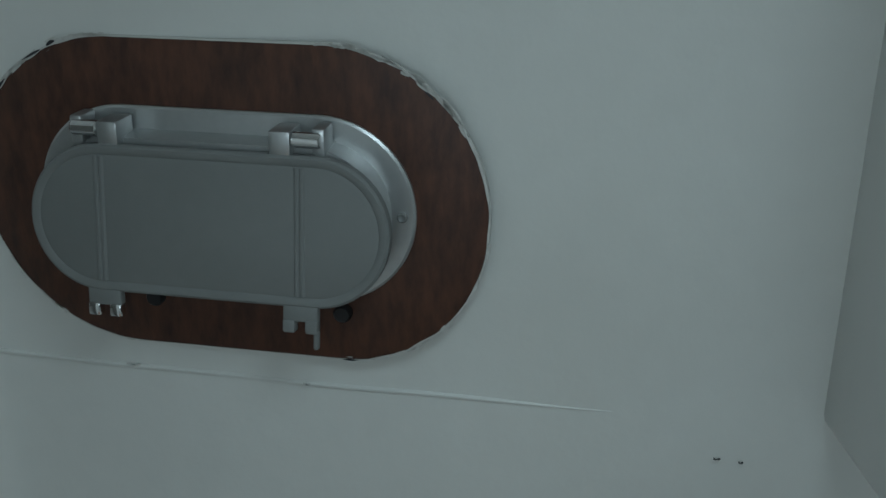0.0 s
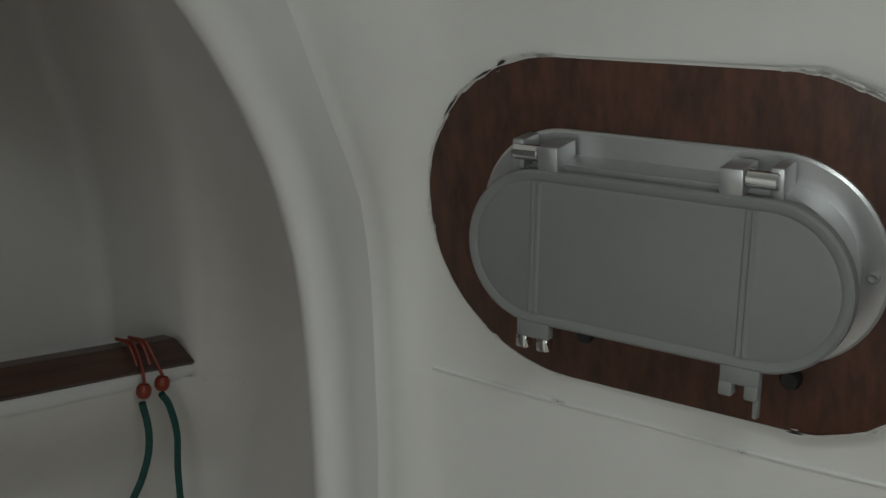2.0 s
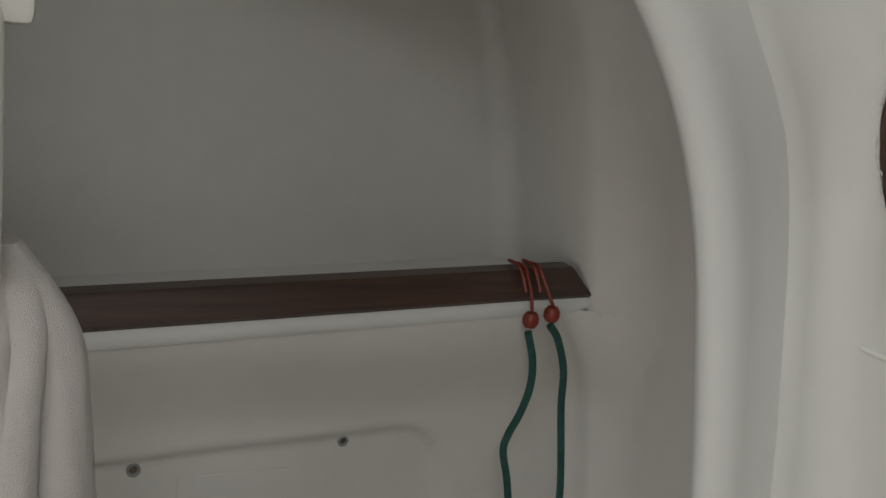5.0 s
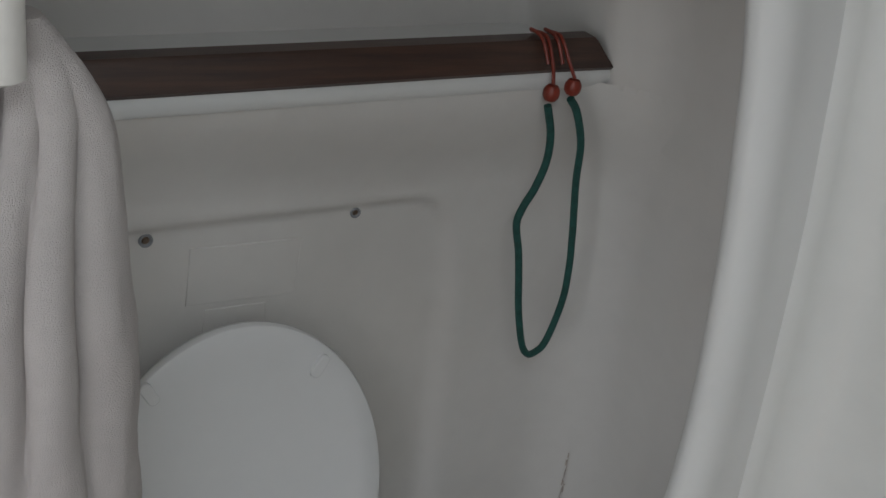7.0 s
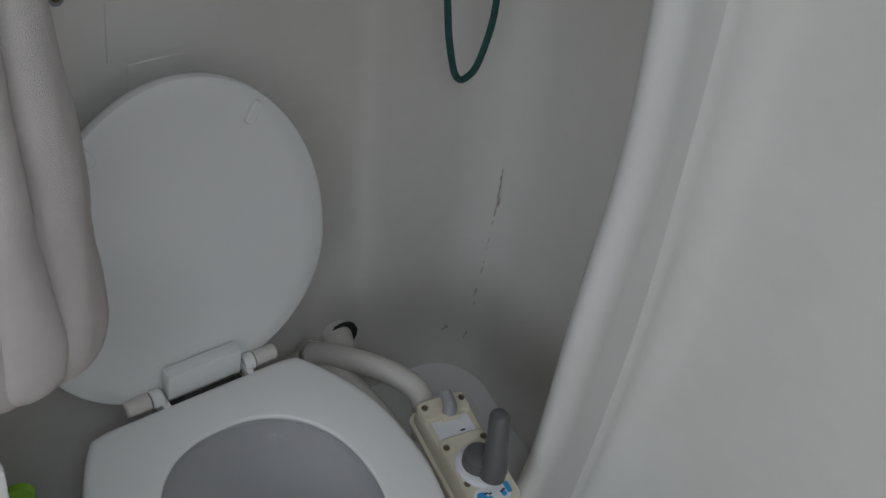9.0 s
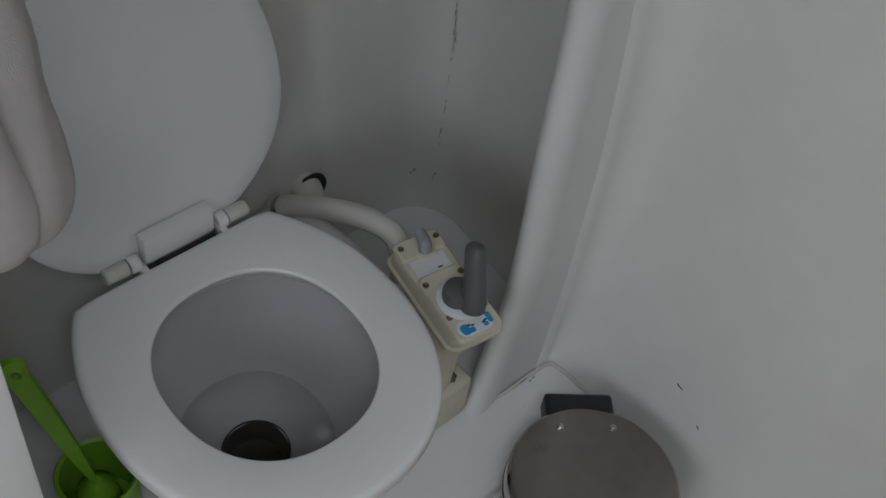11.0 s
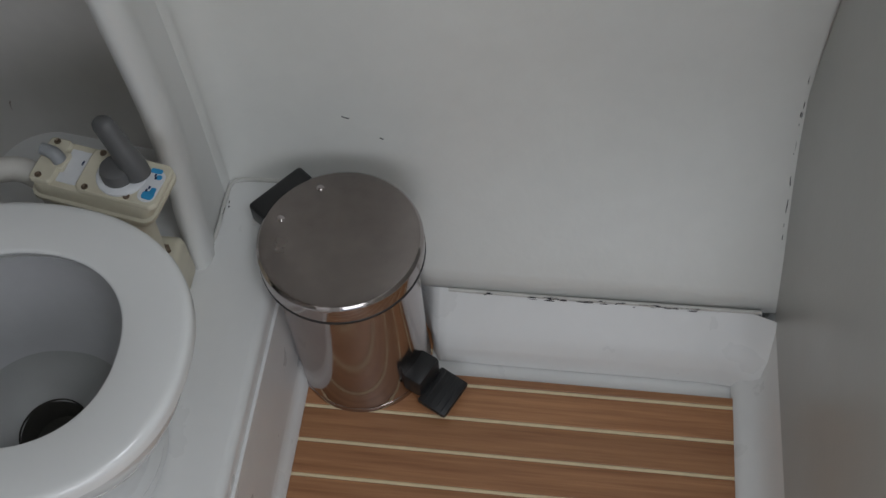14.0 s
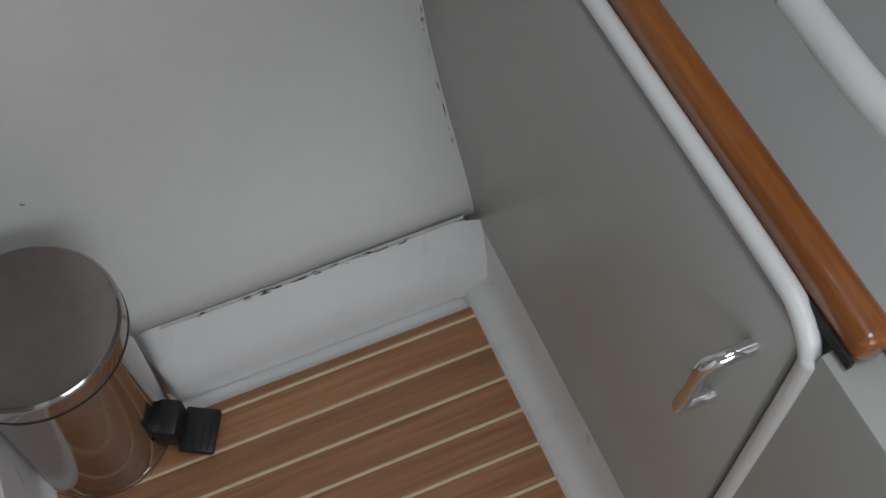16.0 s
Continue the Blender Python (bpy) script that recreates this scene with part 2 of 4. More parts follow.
# ---- structure ----
PLAT = 0.22          # height of the toilet platform
CEIL = 1.73
HULL = [(0.0, 0.03), (0.088, 0.062), (0.16, 0.100), (0.25, 0.136), (0.40, 0.150), (0.65, 0.15), (0.85, 0.128), (1.0, 0.098), (1.135, 0.062)]
CABIN = [(1.135, 0.062), (1.29, 0.0155), (1.43, -0.0265), (1.52, -0.06), (1.60, -0.115), (1.67, -0.19), (1.71, -0.28), (1.73, -0.40)]
EDGE = [(0.22, -0.02), (0.42, 0.01), (0.66, 0.0), (0.85, -0.008), (1.0, -0.032), (1.12, -0.06), (1.22, -0.092), (1.30, -0.135), (1.37, -0.195), (1.42, -0.255), (1.455, -0.33), (1.475, -0.42), (1.48, -0.54)]
CREASE = [(0.22, 0.148), (0.43, 0.151), (0.65, 0.14), (0.85, 0.113), (0.98, 0.092), (1.09, 0.07), (1.27, 0.02), (1.36, -0.045), (1.45, -0.115), (1.54, -0.20), (1.60, -0.29), (1.64, -0.40), (1.66, -0.54)]


def hull_y(x, z):
    y = lerp(HULL, z) if z < 1.135 else lerp(CABIN, z)
    # the hull flares away from the sole towards the cabinet
    y += 0.095 * step((x + 0.02) / 0.55) * step((z - 0.08) / 0.30) * (1 - 0.75 * step((z - 0.55) / 0.55))
    # hollow behind the bin
    if abs(x) < 0.0985 and z < 0.33:
        y = max(y, math.sqrt(0.0985 ** 2 - x * x) + 0.012 * step(z / 0.3) if z > 0.2 else math.sqrt(0.0985 ** 2 - x * x))
    # soft fillet into the bulkhead
    w = 0.036 + 0.05 * step((z - 1.25) / 0.25)
    q = max(0.0, min(1.0, (-0.1775 + w - x) / w))
    return y + (min(lerp(CREASE, z) - 0.026, y) - y) * (1 - math.sqrt(1 - q * q)) * (0 if z < 0.2 else 1)


xs = [-0.1777, -0.1775, -0.1772, -0.1765, -0.175, -0.172, -0.168, -0.163, -0.157, -0.15, -0.142, -0.133, -0.12, -0.105, -0.09, -0.06, -0.03, 0.0, 0.03, 0.05, 0.07, 0.085, 0.0985, 0.125] + [0.125 + 0.06 * k for k in range(1, 21)]
zs = [0.088, 0.115, 0.14, 0.16, 0.22] + [0.22 + 0.05 * k for k in range(1, 17)] + [1.06, 1.10, 1.12, 1.131, 1.1335, 1.1355, 1.138, 1.146, 1.16] + [1.16 + 0.03 * k for k in range(1, 17)] + [1.655, 1.67, 1.685, 1.70, 1.71, 1.72, CEIL]
bm = bmesh.new()
grid = {}
for i, x in enumerate(xs):
    for j, z in enumerate(zs):
        y = hull_y(x, z)
        if i == 0:
            y -= 0.022
        grid[i, j] = bm.verts.new((x, y + 0.0012 * noise.noise((x * 6, z * 6, 0)), z))
for i in range(len(xs) - 1):
    for j in range(len(zs) - 1):
        if zs[j] < 0.159 and xs[i] < 0.045:
            continue
        bm.faces.new((grid[i, j], grid[i + 1, j], grid[i + 1, j + 1], grid[i, j + 1]))
hull = structure("wall_hull", bm, PAINT, "white painted hull side with a faint moulded ridge", "wall", 60)
hull.modifiers.new("thick", "SOLIDIFY").thickness = 0.03
hull.modifiers["thick"].offset = 1

structure("hull_seam", tube([(x, hull_y(x, 1.1355) - 0.0002, 1.1355 + 0.0005 * math.sin(x * 31)) for x in [-0.15 + 0.03 * k for k in range(19)]], lambda t: 0.0023 * (1 - 0.7 * step((t - 0.75) / 0.25)), 8, 3), PAINT, "fine painted seam line along the hull side", "seam")

# bulkhead with the arched opening to the toilet alcove
n = 60
loops = []
for k in range(n + 1):
    s = k / n * (len(EDGE) - 1)
    i = min(int(s), len(EDGE) - 2)

    def along(tab):
        z = tab[i][0] + (tab[i + 1][0] - tab[i][0]) * (s - i)
        return Vector((0, lerp(tab, z) if i < 9 else tab[i][1] + (tab[i + 1][1] - tab[i][1]) * (s - i), z))

    e, c = along(EDGE), along(CREASE)
    d = (c - e).normalized()
    q = lambda base, x, off: base + d * off + Vector((x, 0, 0))
    loops.append([q(c, -0.1785, 0.02), q(c, -0.178, -0.03), q(e, -0.178, 0.055), q(e, -0.174, 0.040), q(e, -0.170, 0.026), q(e, -0.171, 0.014), q(e, -0.176, 0.005),
                  q(e, -0.184, 0.001), q(e, -0.193, 0.004), q(e, -0.202, 0.014), q(e, -0.210, 0.032), q(e, -0.215, 0.07), q(e, -0.216, 0.2)])
structure("wall_bulkhead", rings(loops, False), GEL, "white moulded bulkhead around an arched alcove opening", "wall", 70)

# alcove liner: back wall, rounded corner and side
SIDE = [(0.2, 0.185), (0.6, 0.178), (0.85, 0.145), (1.0, 0.118), (1.1, 0.10), (1.3, 0.045), (1.45, -0.04), (1.58, -0.15), (1.66, -0.26)]


def inset(y, z):
    """How deep the lower panel of the back wall lies back."""
    top = 0.930 + 0.035 * (y + 0.1) - 0.06 * step((y + 0.11) / 0.09) ** 2
    right = -0.026 + 0.1 * (0.874 - z)
    return step((top - z) / 0.010) * step((right - y) / 0.034)


def liner_rows(zlist, back0, radius, deep):
    out = []
    for z in zlist:
        back = back0 + (0.036 * step((z - 0.935) / 0.11) if deep else 0)
        ys = lerp(SIDE, z)
        y_end = ys - radius
        row = [(back - (0.009 * inset(-0.56 + (y_end + 0.56) * k / 80, z) if deep else 0), -0.56 + (y_end + 0.56) * k / 80, z) for k in range(81)]
        row += [(back + radius - radius * math.cos(a), y_end + radius * math.sin(a), z) for a in [math.pi / 2 * k / 8 for k in range(1, 9)]]
        row += [(back + radius + (-0.215 - back - radius) * k / 6, ys - 0.03 * k / 6, z) for k in range(1, 7)]
        out.append(row)
    return out


low = [0.20 + 0.02 * k for k in range(33)] + [0.85 + 0.005 * k for k in range(20)] + [0.95, 0.96, 0.97, 0.985, 1.0, 1.015, 1.03, 1.045, 1.055]
structure("wall_alcove", rings(liner_rows(low, -0.5, 0.07, True), False), ALCOVE, "white moulded back wall of the toilet alcove with recessed panel", "wall", 60)
upper = []
for z in [1.0] + [1.05 + 0.03 * k for k in range(21)]:
    ys, bk = lerp(SIDE, z), -0.464 if z > 1.04 else -0.50
    ye = ys - 0.043
    row = [(-0.6, -0.56 + (ye - 0.025 + 0.56) * k / 10, z) for k in range(11)]
    row += [(-0.575 - 0.025 * math.cos(a), ye - 0.025 + 0.025 * math.sin(a), z) for a in [math.pi / 2 * k / 6 for k in range(1, 7)]]
    row += [(-0.55, ye, z), (-0.51, ye, z), (-0.475, ye + 0.001, z)]
    row += [(bk + 0.07 - 0.07 * math.cos(a), ys - 0.07 + 0.07 * math.sin(a), z) for a in [math.pi / 2 * (0.30 + 0.70 * k / 7) for k in range(8)]]
    row += [(bk + 0.07 + (-0.215 - bk - 0.07) * k / 6, ys - 0.03 * k / 6, z) for k in range(1, 7)]
    upper.append(row)
structure("wall_alcove_upper", rings(upper, False), ALCOVE, "white moulded wall above the alcove shelf", "wall", 50)
structure("shelf_ledge", rings([[(max(x - sh, -0.66), y, z + (y - 0.04) * 0.042) for x, z in ((-0.66, 1.0515), (-0.463, 1.0515), (-0.4605, 1.0555), (-0.4605, 1.0635), (-0.463, 1.067), (-0.66, 1.067))] for y, sh in ((-0.56, 0), (-0.2, 0), (0.05, 0), (0.065, 0.001), (0.078, 0.004), (0.086, 0.010))], True, True, True), GEL, "white moulded ledge behind the dark wooden fiddle", "ledge")
structure("ceiling_alcove", box(-0.70, -0.20, -0.60, 0.10, 1.655, 1.68), GEL, "white moulded ceiling over the toilet alcove", "ceiling")

# platform, shower tray, recess and kerb
structure("platform", join(box(-0.56, -0.087, -1.5, 0.24, 0.17, PLAT, 0.012, 3), box(-0.095, -0.083, -1.5, 0.13, -0.02, 0.19)), GEL_TRAY, "raised white moulded platform under the toilet", "platform")


def run(profile, y0, y1, n=2):
    return rings([[(x, y0 + (y1 - y0) * k / n, z) for x, z in profile] for k in range(n + 1)], False)


lip = [(-0.085, 0.07), (-0.0835, 0.035), (-0.0815, 0.022), (-0.077, 0.014), (-0.072, 0.008), (-0.070, -0.006)]
structure("tray_lip_inner", run(lip, -1.5, 0.125), GEL_TRAY, "white rounded lip of the shower tray beside the platform", "tray", 80)
rlip = [(0.549, 0.085), (0.545, 0.05), (0.538, 0.028), (0.528, 0.016), (0.516, 0.010), (0.508, 0.004), (0.505, -0.006)]
structure("tray_lip_outer", run(rlip, -1.5, 0.075), GEL_TRAY, "white rounded lip of the shower tray below the cabinet", "tray", 80)
kerb = [(-0.024, -0.006), (-0.0238, 0.0), (-0.0225, 0.004), (-0.019, 0.0072), (-0.013, 0.010), (-0.004, 0.0145), (0.008, 0.0245), (0.022, 0.041), (0.062, 0.090)]
loops = []
for x, sh in [(0.046, 0.0), (0.06, 0.0), (0.075, 0.0), (0.088, 0.0), (0.0955, 0.0), (0.104, 0.0), (0.116, 0.0), (0.30, 0.0), (0.47, 0.0), (0.5, 0.004), (0.525, 0.012), (0.552, 0.03)]:
    hollow = math.sqrt(max(0.0, 0.0965 ** 2 - x * x))
    loops.append([(x, max(y, hollow + 0.001 * k) - (sh * 0.6 if x > 0.48 else 0), z + (0.15 * sh if x > 0.48 else 0)) for k, (y, z) in enumerate(kerb)])
bm = rings(loops, False)
structure("tray_kerb", bm, GEL_TRAY, "white moulded kerb between sole and hull side", "kerb", 60)
structure("recess_back", box(-0.09, 0.06, 0.100, 0.14, -0.01, 0.17), GEL_TRAY, "white back of the floor recess behind the bin", "wall")
structure("floor", box(-0.09, 0.56, -1.5, 0.14, -0.05, -0.008), GEL_TRAY, "white shower tray floor under the teak sole", "floor")

# room that closes around the camera
structure("wall_port", box(-0.22, -0.185, -1.56, -0.56, 0.0, CEIL), GEL, "plain white bulkhead beside the doorway", "wall")
structure("wall_alcove_side", box(-0.62, -0.20, -0.60, -0.555, 0.0, 1.70), GEL, "plain white side wall of the toilet alcove", "wall")
structure("wall_starboard", box(1.30, 1.33, -1.56, 0.15, 0.0, CEIL), GEL, "plain white wall beyond the counter", "wall")
structure("wall_door", join(box(-0.22, 0.15, -1.59, -1.56, 0, CEIL), box(0.85, 1.33, -1.59, -1.56, 0, CEIL), box(0.15, 0.85, -1.59, -1.56, 1.44, CEIL), box(0.15, 0.85, -1.59, -1.56, 0, 0.38)), GEL, "white wall with an open doorway", "wall")
structure("ceiling", join(box(-0.22, 0.38, -1.6, -0.28, CEIL, CEIL + 0.03), box(0.78, 1.33, -1.6, -0.28, CEIL, CEIL + 0.03), box(0.38, 0.78, -1.6, -0.94, CEIL, CEIL + 0.03), box(0.38, 0.78, -0.54, -0.28, CEIL, CEIL + 0.03)), GEL, "white moulded ceiling with an open hatch", "ceiling")
structure("floor_entry", box(0.55, 1.33, -1.6, 0.15, -0.05, 0.0), GEL_TRAY, "white floor beside the cabinet", "floor")
structure("hull_shell", join(box(-0.80, 1.4, 0.30, 0.32, -0.1, 1.8), box(-0.80, -0.78, -0.62, 0.32, -0.1, 1.8), box(-0.80, -0.2, -0.63, -0.61, -0.1, 1.8), box(-0.80, 1.4, -0.3, 0.32, 1.765, 1.785)), PAINT, "white hull shell behind the liners", "hull")
structure("ground", box(-40, 40, -40, 40, -0.9, -0.8), GEL_TRAY, "pale deck around the cabin", "ground")

PORTX, PORTZ, PORTROLL = 0.074, 1.287, 0.5
HW, HH, HR = 0.2135, 0.130, 0.127

# ---- cabinet, counter and locker ----
cab = thing("vanity_cabinet", "white moulded vanity cabinet with chrome handle and rounded rim", "cabinet", (0.56, -0.2, 0.0))
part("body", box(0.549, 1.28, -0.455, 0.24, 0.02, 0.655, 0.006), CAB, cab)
rim = [(0.558, 0.20, 0.668), (0.558, -0.2, 0.668), (0.558, -0.40, 0.668), (0.558, -0.44, 0.662), (0.558, -0.462, 0.64), (0.558, -0.466, 0.60), (0.558, -0.466, 0.3), (0.558, -0.466, 0.02)]
part("rim", tube([(0.5565, y, z) for _, y, z in rim], 0.0082, 16, 6), GEL_TRAY, cab, "bright white rounded moulding round the front")

part("handle", tube([(0.549, -0.425, 0.59), (0.525, -0.425, 0.59), (0.512, -0.422, 0.578), (0.513, -0.417, 0.53), (0.514, -0.412, 0.485), (0.524, -0.410, 0.474), (0.549, -0.410, 0.474)], 0.0065, 12, 6), CHROME, cab, "bent chrome bar handle")
part("return_panel", box(0.554, 0.60, -0.95, -0.4705, 0.0, 0.6555, 0.003), CAB, cab, "grey-white panel beside the front, shade put into its colour")
counter = thing("counter", "grey-white moulded counter with raised white moulding", "counter", (0.9, -0.5, 0.655))
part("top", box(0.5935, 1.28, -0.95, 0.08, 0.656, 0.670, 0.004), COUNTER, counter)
part("moulding", tube([(0.70, -0.20, 0.672), (0.70, -0.34, 0.674), (0.74, -0.44, 0.674), (0.82, -0.50, 0.674), (1.0, -0.52, 0.674), (1.2, -0.52, 0.672)], 0.016, 12, 6), GEL_TRAY, counter, "rounded white basin edge")
trim = thing("counter_trim", "varnished orange-brown teak trim along the counter edge", "trim", (0.58, -0.2, 0.67))
part("strip", box(0.5640, 0.5925, -0.49, 0.20, 0.6640, 0.694, 0.009, 4), VARNISH, trim)
# near-black strip added as the shadow line between rim and trim
part("gasket", box(0.5615, 0.5650, -0.488, 0.20, 0.660, 0.6690), DARKGAP, trim, "dark strip standing in for the shadow between rim and trim")
lock = thing("wall_locker", "plain white locker box fixed to the hull side", "locker", (0.9, -0.1, 1.14))
part("body", box(0.556, 1.28, -0.36, 0.16, 1.14, CEIL - 0.003, 0.012, 3), GEL, lock)

# ---- portlight on the hull side ----
PA = Vector((PORTX, hull_y(0.076, 1.287), PORTZ))
lean = math.atan2(hull_y(0.05, 1.16) - hull_y(0.05, 1.41), 0.25)
PORT = Matrix.Translation((PORTX, PA.y - 0.003, PORTZ)) @ Matrix.Rotation(lean, 4, "X") @ Matrix.Rotation(radians(90), 4, "X") @ Matrix.Rotation(radians(PORTROLL), 4, "Z")


def oval(hw, hh, z, r=None, n=14, cx=0.0, cy=0.0, wob=0.0, seed=0.0):
    """A rounded rectangle in the port's plane."""
    r = r or hh
    pts = []
    for qx, qy, a0 in ((1, 1, 0), (-1, 1, 90), (-1, -1, 180), (1, -1, 270)):
        for k in range(n + 1):
            a = radians(a0 + 90 * k / n)
            p = Vector((cx + qx * (hw - r) + r * math.cos(a), cy + qy * (hh - r) + r * math.sin(a), z))
            if wob:
                p *= 1 + wob * noise.noise((p.x * 60, p.y * 60, seed))
                p.x -= 0.03 * p.y
                p.z = z
            pts.append(p)
    return pts


def port_ring(specs, cap0=False, cap1=False):
    bm = rings([oval(*s) for s in specs], True, cap0, cap1)
    bm.transform(PORT)
    return bm


sur = thing("wooden_surround", "dark brown mahogany oval surround with rough paint edges", "surround", (PORTX, PA.y, PORTZ - 0.13))
part("board", port_ring([(HW, HH, -0.004, HR, 40, 0, 0, 0.006, 2.0), (HW, HH, 0.003, HR, 40, 0, 0, 0.006, 2.0), (HW - 0.003, HH - 0.003, 0.005, HR, 40, 0, 0, 0.006, 2.0), (0.156, 0.075, 0.005, 0.074, 40), (0.154, 0.073, -0.004, 0.072, 40)]), MAHOGANY, sur)
bm = rings([oval(HW + 0.0005, HH + 0.0005, -0.001, HR, 40, 0, 0, 0.006, 2.0), oval(HW + 0.0003, HH + 0.0003, 0.0036, HR, 40, 0, 0, 0.006, 2.0), oval(HW - 0.0006, HH - 0.0006, 0.0043, HR, 40, 0, 0, 0.008, 9.0)])
bm.transform(PORT)
part("paint_edge", bm, SEALANT, sur, "uneven cracked white paint along the wood")
# ragged flakes of paint over the edge, thickest along the top
ragged, edge = random.Random(11), oval(HW, HH, 0.0046, HR, 120, 0, 0, 0.006, 2.0)
bm, dark_bm = bmesh.new(), bmesh.new()
for k in range(0, len(edge), 2):
    p, q = edge[k], edge[(k + 1) % len(edge)]
    d = (q - p).normalized() if (q - p).length > 1e-6 else Vector((1, 0, 0))
    o = Vector((d.y, -d.x, 0))
    amount = 0.55 if p.y > 0.06 else 0.18
    for _ in range(2):
        if ragged.random() > amount:
            continue
        big = 1.6 if p.y > 0.08 and abs(p.x) > 0.1 else 1.0
        long, wide = ragged.uniform(0.002, 0.009) * big, ragged.uniform(0.0004, 0.0016) * big
        c = p + o * ragged.gauss(0.0004, 0.0012) + d * ragged.uniform(-0.003, 0.003)
        target, lift = (dark_bm, 0.0003) if ragged.random() < 0.03 else (bm, 0.0)
        target.faces.new([target.verts.new(c + d * (long * math.cos(2 * math.pi * a / 7) * ragged.uniform(0.5, 1)) + o * (wide * math.sin(2 * math.pi * a / 7) * ragged.uniform(0.4, 1)) + Vector((0, 0, lift))) for a in range(7)])
bm.transform(PORT)
dark_bm.transform(PORT)
tagged(part("flaked_paint", bm, SEALANT, sur), "ragged flakes of white paint", kind="stuff")
tagged(part("edge_grime", dark_bm, MOULD, sur), "dark grime in the cracked edge", kind="stuff")
port = thing("portlight", "grey aluminium portlight with its inner cover hinged shut", "portlight", (PORTX, PA.y, PORTZ - 0.08))
part("frame", port_ring([(0.157, 0.0765, -0.002, 0.076), (0.157, 0.0765, 0.0075, 0.076), (0.155, 0.0745, 0.009, 0.074), (0.138, 0.0585, 0.009, 0.058), (0.136, 0.0565, 0.030, 0.056), (0.130, 0.051, 0.030, 0.051), (0.128, 0.049, 0.0, 0.049)]), ALU, port, angle=15)
part("pane", port_ring([(0.127, 0.048, 0.004, 0.048), (0.127, 0.048, 0.008, 0.048)], True, True), material("tinted_pane", (0.03, 0.035, 0.04), 0.08), port, "dark tinted pane")
LEAF = PORT @ Matrix.Translation((0, 0.060, 0.030)) @ Matrix.Rotation(radians(-7), 4, "X") @ Matrix.Translation((0, -0.0665, 0))


def leaf(specs, cap0=False, cap1=False):
    bm = rings([oval(*s) for s in specs], True, cap0, cap1)
    bm.transform(LEAF)
    return bm


cw, ch = 0.1455, 0.0585
cov = part("cover", leaf([(cw, ch, 0.0, ch), (cw, ch, 0.009, ch), (cw - 0.002, ch - 0.002, 0.011, ch - 0.002), (cw - 0.006, ch - 0.006, 0.011, ch - 0.006), (cw - 0.008, ch - 0.008, 0.0095, ch - 0.008), (cw - 0.011, ch - 0.011, 0.0105, ch - 0.011)], True, True), COVER, port, "flat grey cover plate with embossed outline")
for gx, hx in ((-0.086, -0.088), (0.076, 0.070)):
    bm = rings([[(gx + dx, y, z) for dx, z in ((-0.0045, 0.0104), (-0.003, 0.0118), (-0.0012, 0.0118), (0, 0.0106), (0.0012, 0.0118), (0.003, 0.0118), (0.0045, 0.0104))] for y in (-ch + 0.009, -0.02, 0.02, ch - 0.009)], False)
    bm.transform(LEAF)
    part("rib", bm, COVER, cov)
    # hinge with its knuckles and pin
    s = 1 if gx > 0 else -1
    hg = part("hinge", box(hx - 0.0085 - 0.010 * s, hx + 0.0085 - 0.010 * s, 0.052, 0.071, 0.012, 0.040, 0.0015, 2, PORT), ALU, port, "square aluminium hinge block")
    bm = lathe([(0.0052, -0.011), (0.0062, -0.010), (0.0062, 0.010), (0.0052, 0.011)], 20, PORT @ Matrix.Translation((hx + 0.010 * s, 0.064, 0.034)) @ Matrix.Rotation(radians(90), 4, "Y"))
    part("pin", bm, CHROME, hg, "bright round hinge pin")
    part("knuckle", box(hx + 0.0185 * s - 0.005, hx + 0.0185 * s + 0.005, 0.050, 0.073, 0.010, 0.034, 0.002, 2, PORT), ALU, hg)
    # catch lug below the cover
    lug = part("lug", box(gx - 0.014, gx + 0.014, -ch - 0.012, -ch + 0.004, 0.001, 0.010, 0.002, 2, LEAF), COVER, port, "forked catch lug")
    for fx in (-0.009, 0.009):
        part("prong", box(gx + fx - 0.005, gx + fx + 0.005, -ch - 0.021, -ch - 0.010, 0.001, 0.011, 0.002, 2, LEAF), CHROME if s < 0 else COVER, lug)
    part("catch", lathe([(0.0075, 0.0), (0.0075, 0.007), (0.006, 0.009)], 20, PORT @ Matrix.Translation((gx + 0.020, -0.086, 0.004))), BLACK, port, "dark round catch knob")
part("arm", box(0.086, 0.090, -ch - 0.034, -ch - 0.012, 0.002, 0.008, 0.001, 1, LEAF), COVER, port)
for sx, sy in ((0.1465, 0.0), (-0.1465, 0.0)):
    part("screw", lathe([(0.0042, 0.009), (0.0042, 0.0115), (0.0030, 0.0125), (0.0012, 0.0112)], 16, PORT @ Matrix.Translation((sx, sy, 0.0))), COVER, port)

# marks on the hull
for k, (mx, mz, w) in enumerate(((-0.02, 1.137, 0.014), (0.135, 1.135, 0.007), (0.497, 1.103, 0.004), (0.478, 1.104, 0.006))):
    y = hull_y(mx, mz)
    bm = rings([[(mx + (a - 0.5) * w, y - 0.0045 - 0.0006 * math.sin(a * 9), mz + 0.0012 * math.cos(a * 5 + s)) for a in (0, 0.25, 0.5, 0.75, 1)] for s in (0, 2.4)], False)
    single("paint_chip", bm, SEALANT if k < 2 else MOULD, "small chipped paint mark on the hull side", "paint chip", "chips in the hull paint")

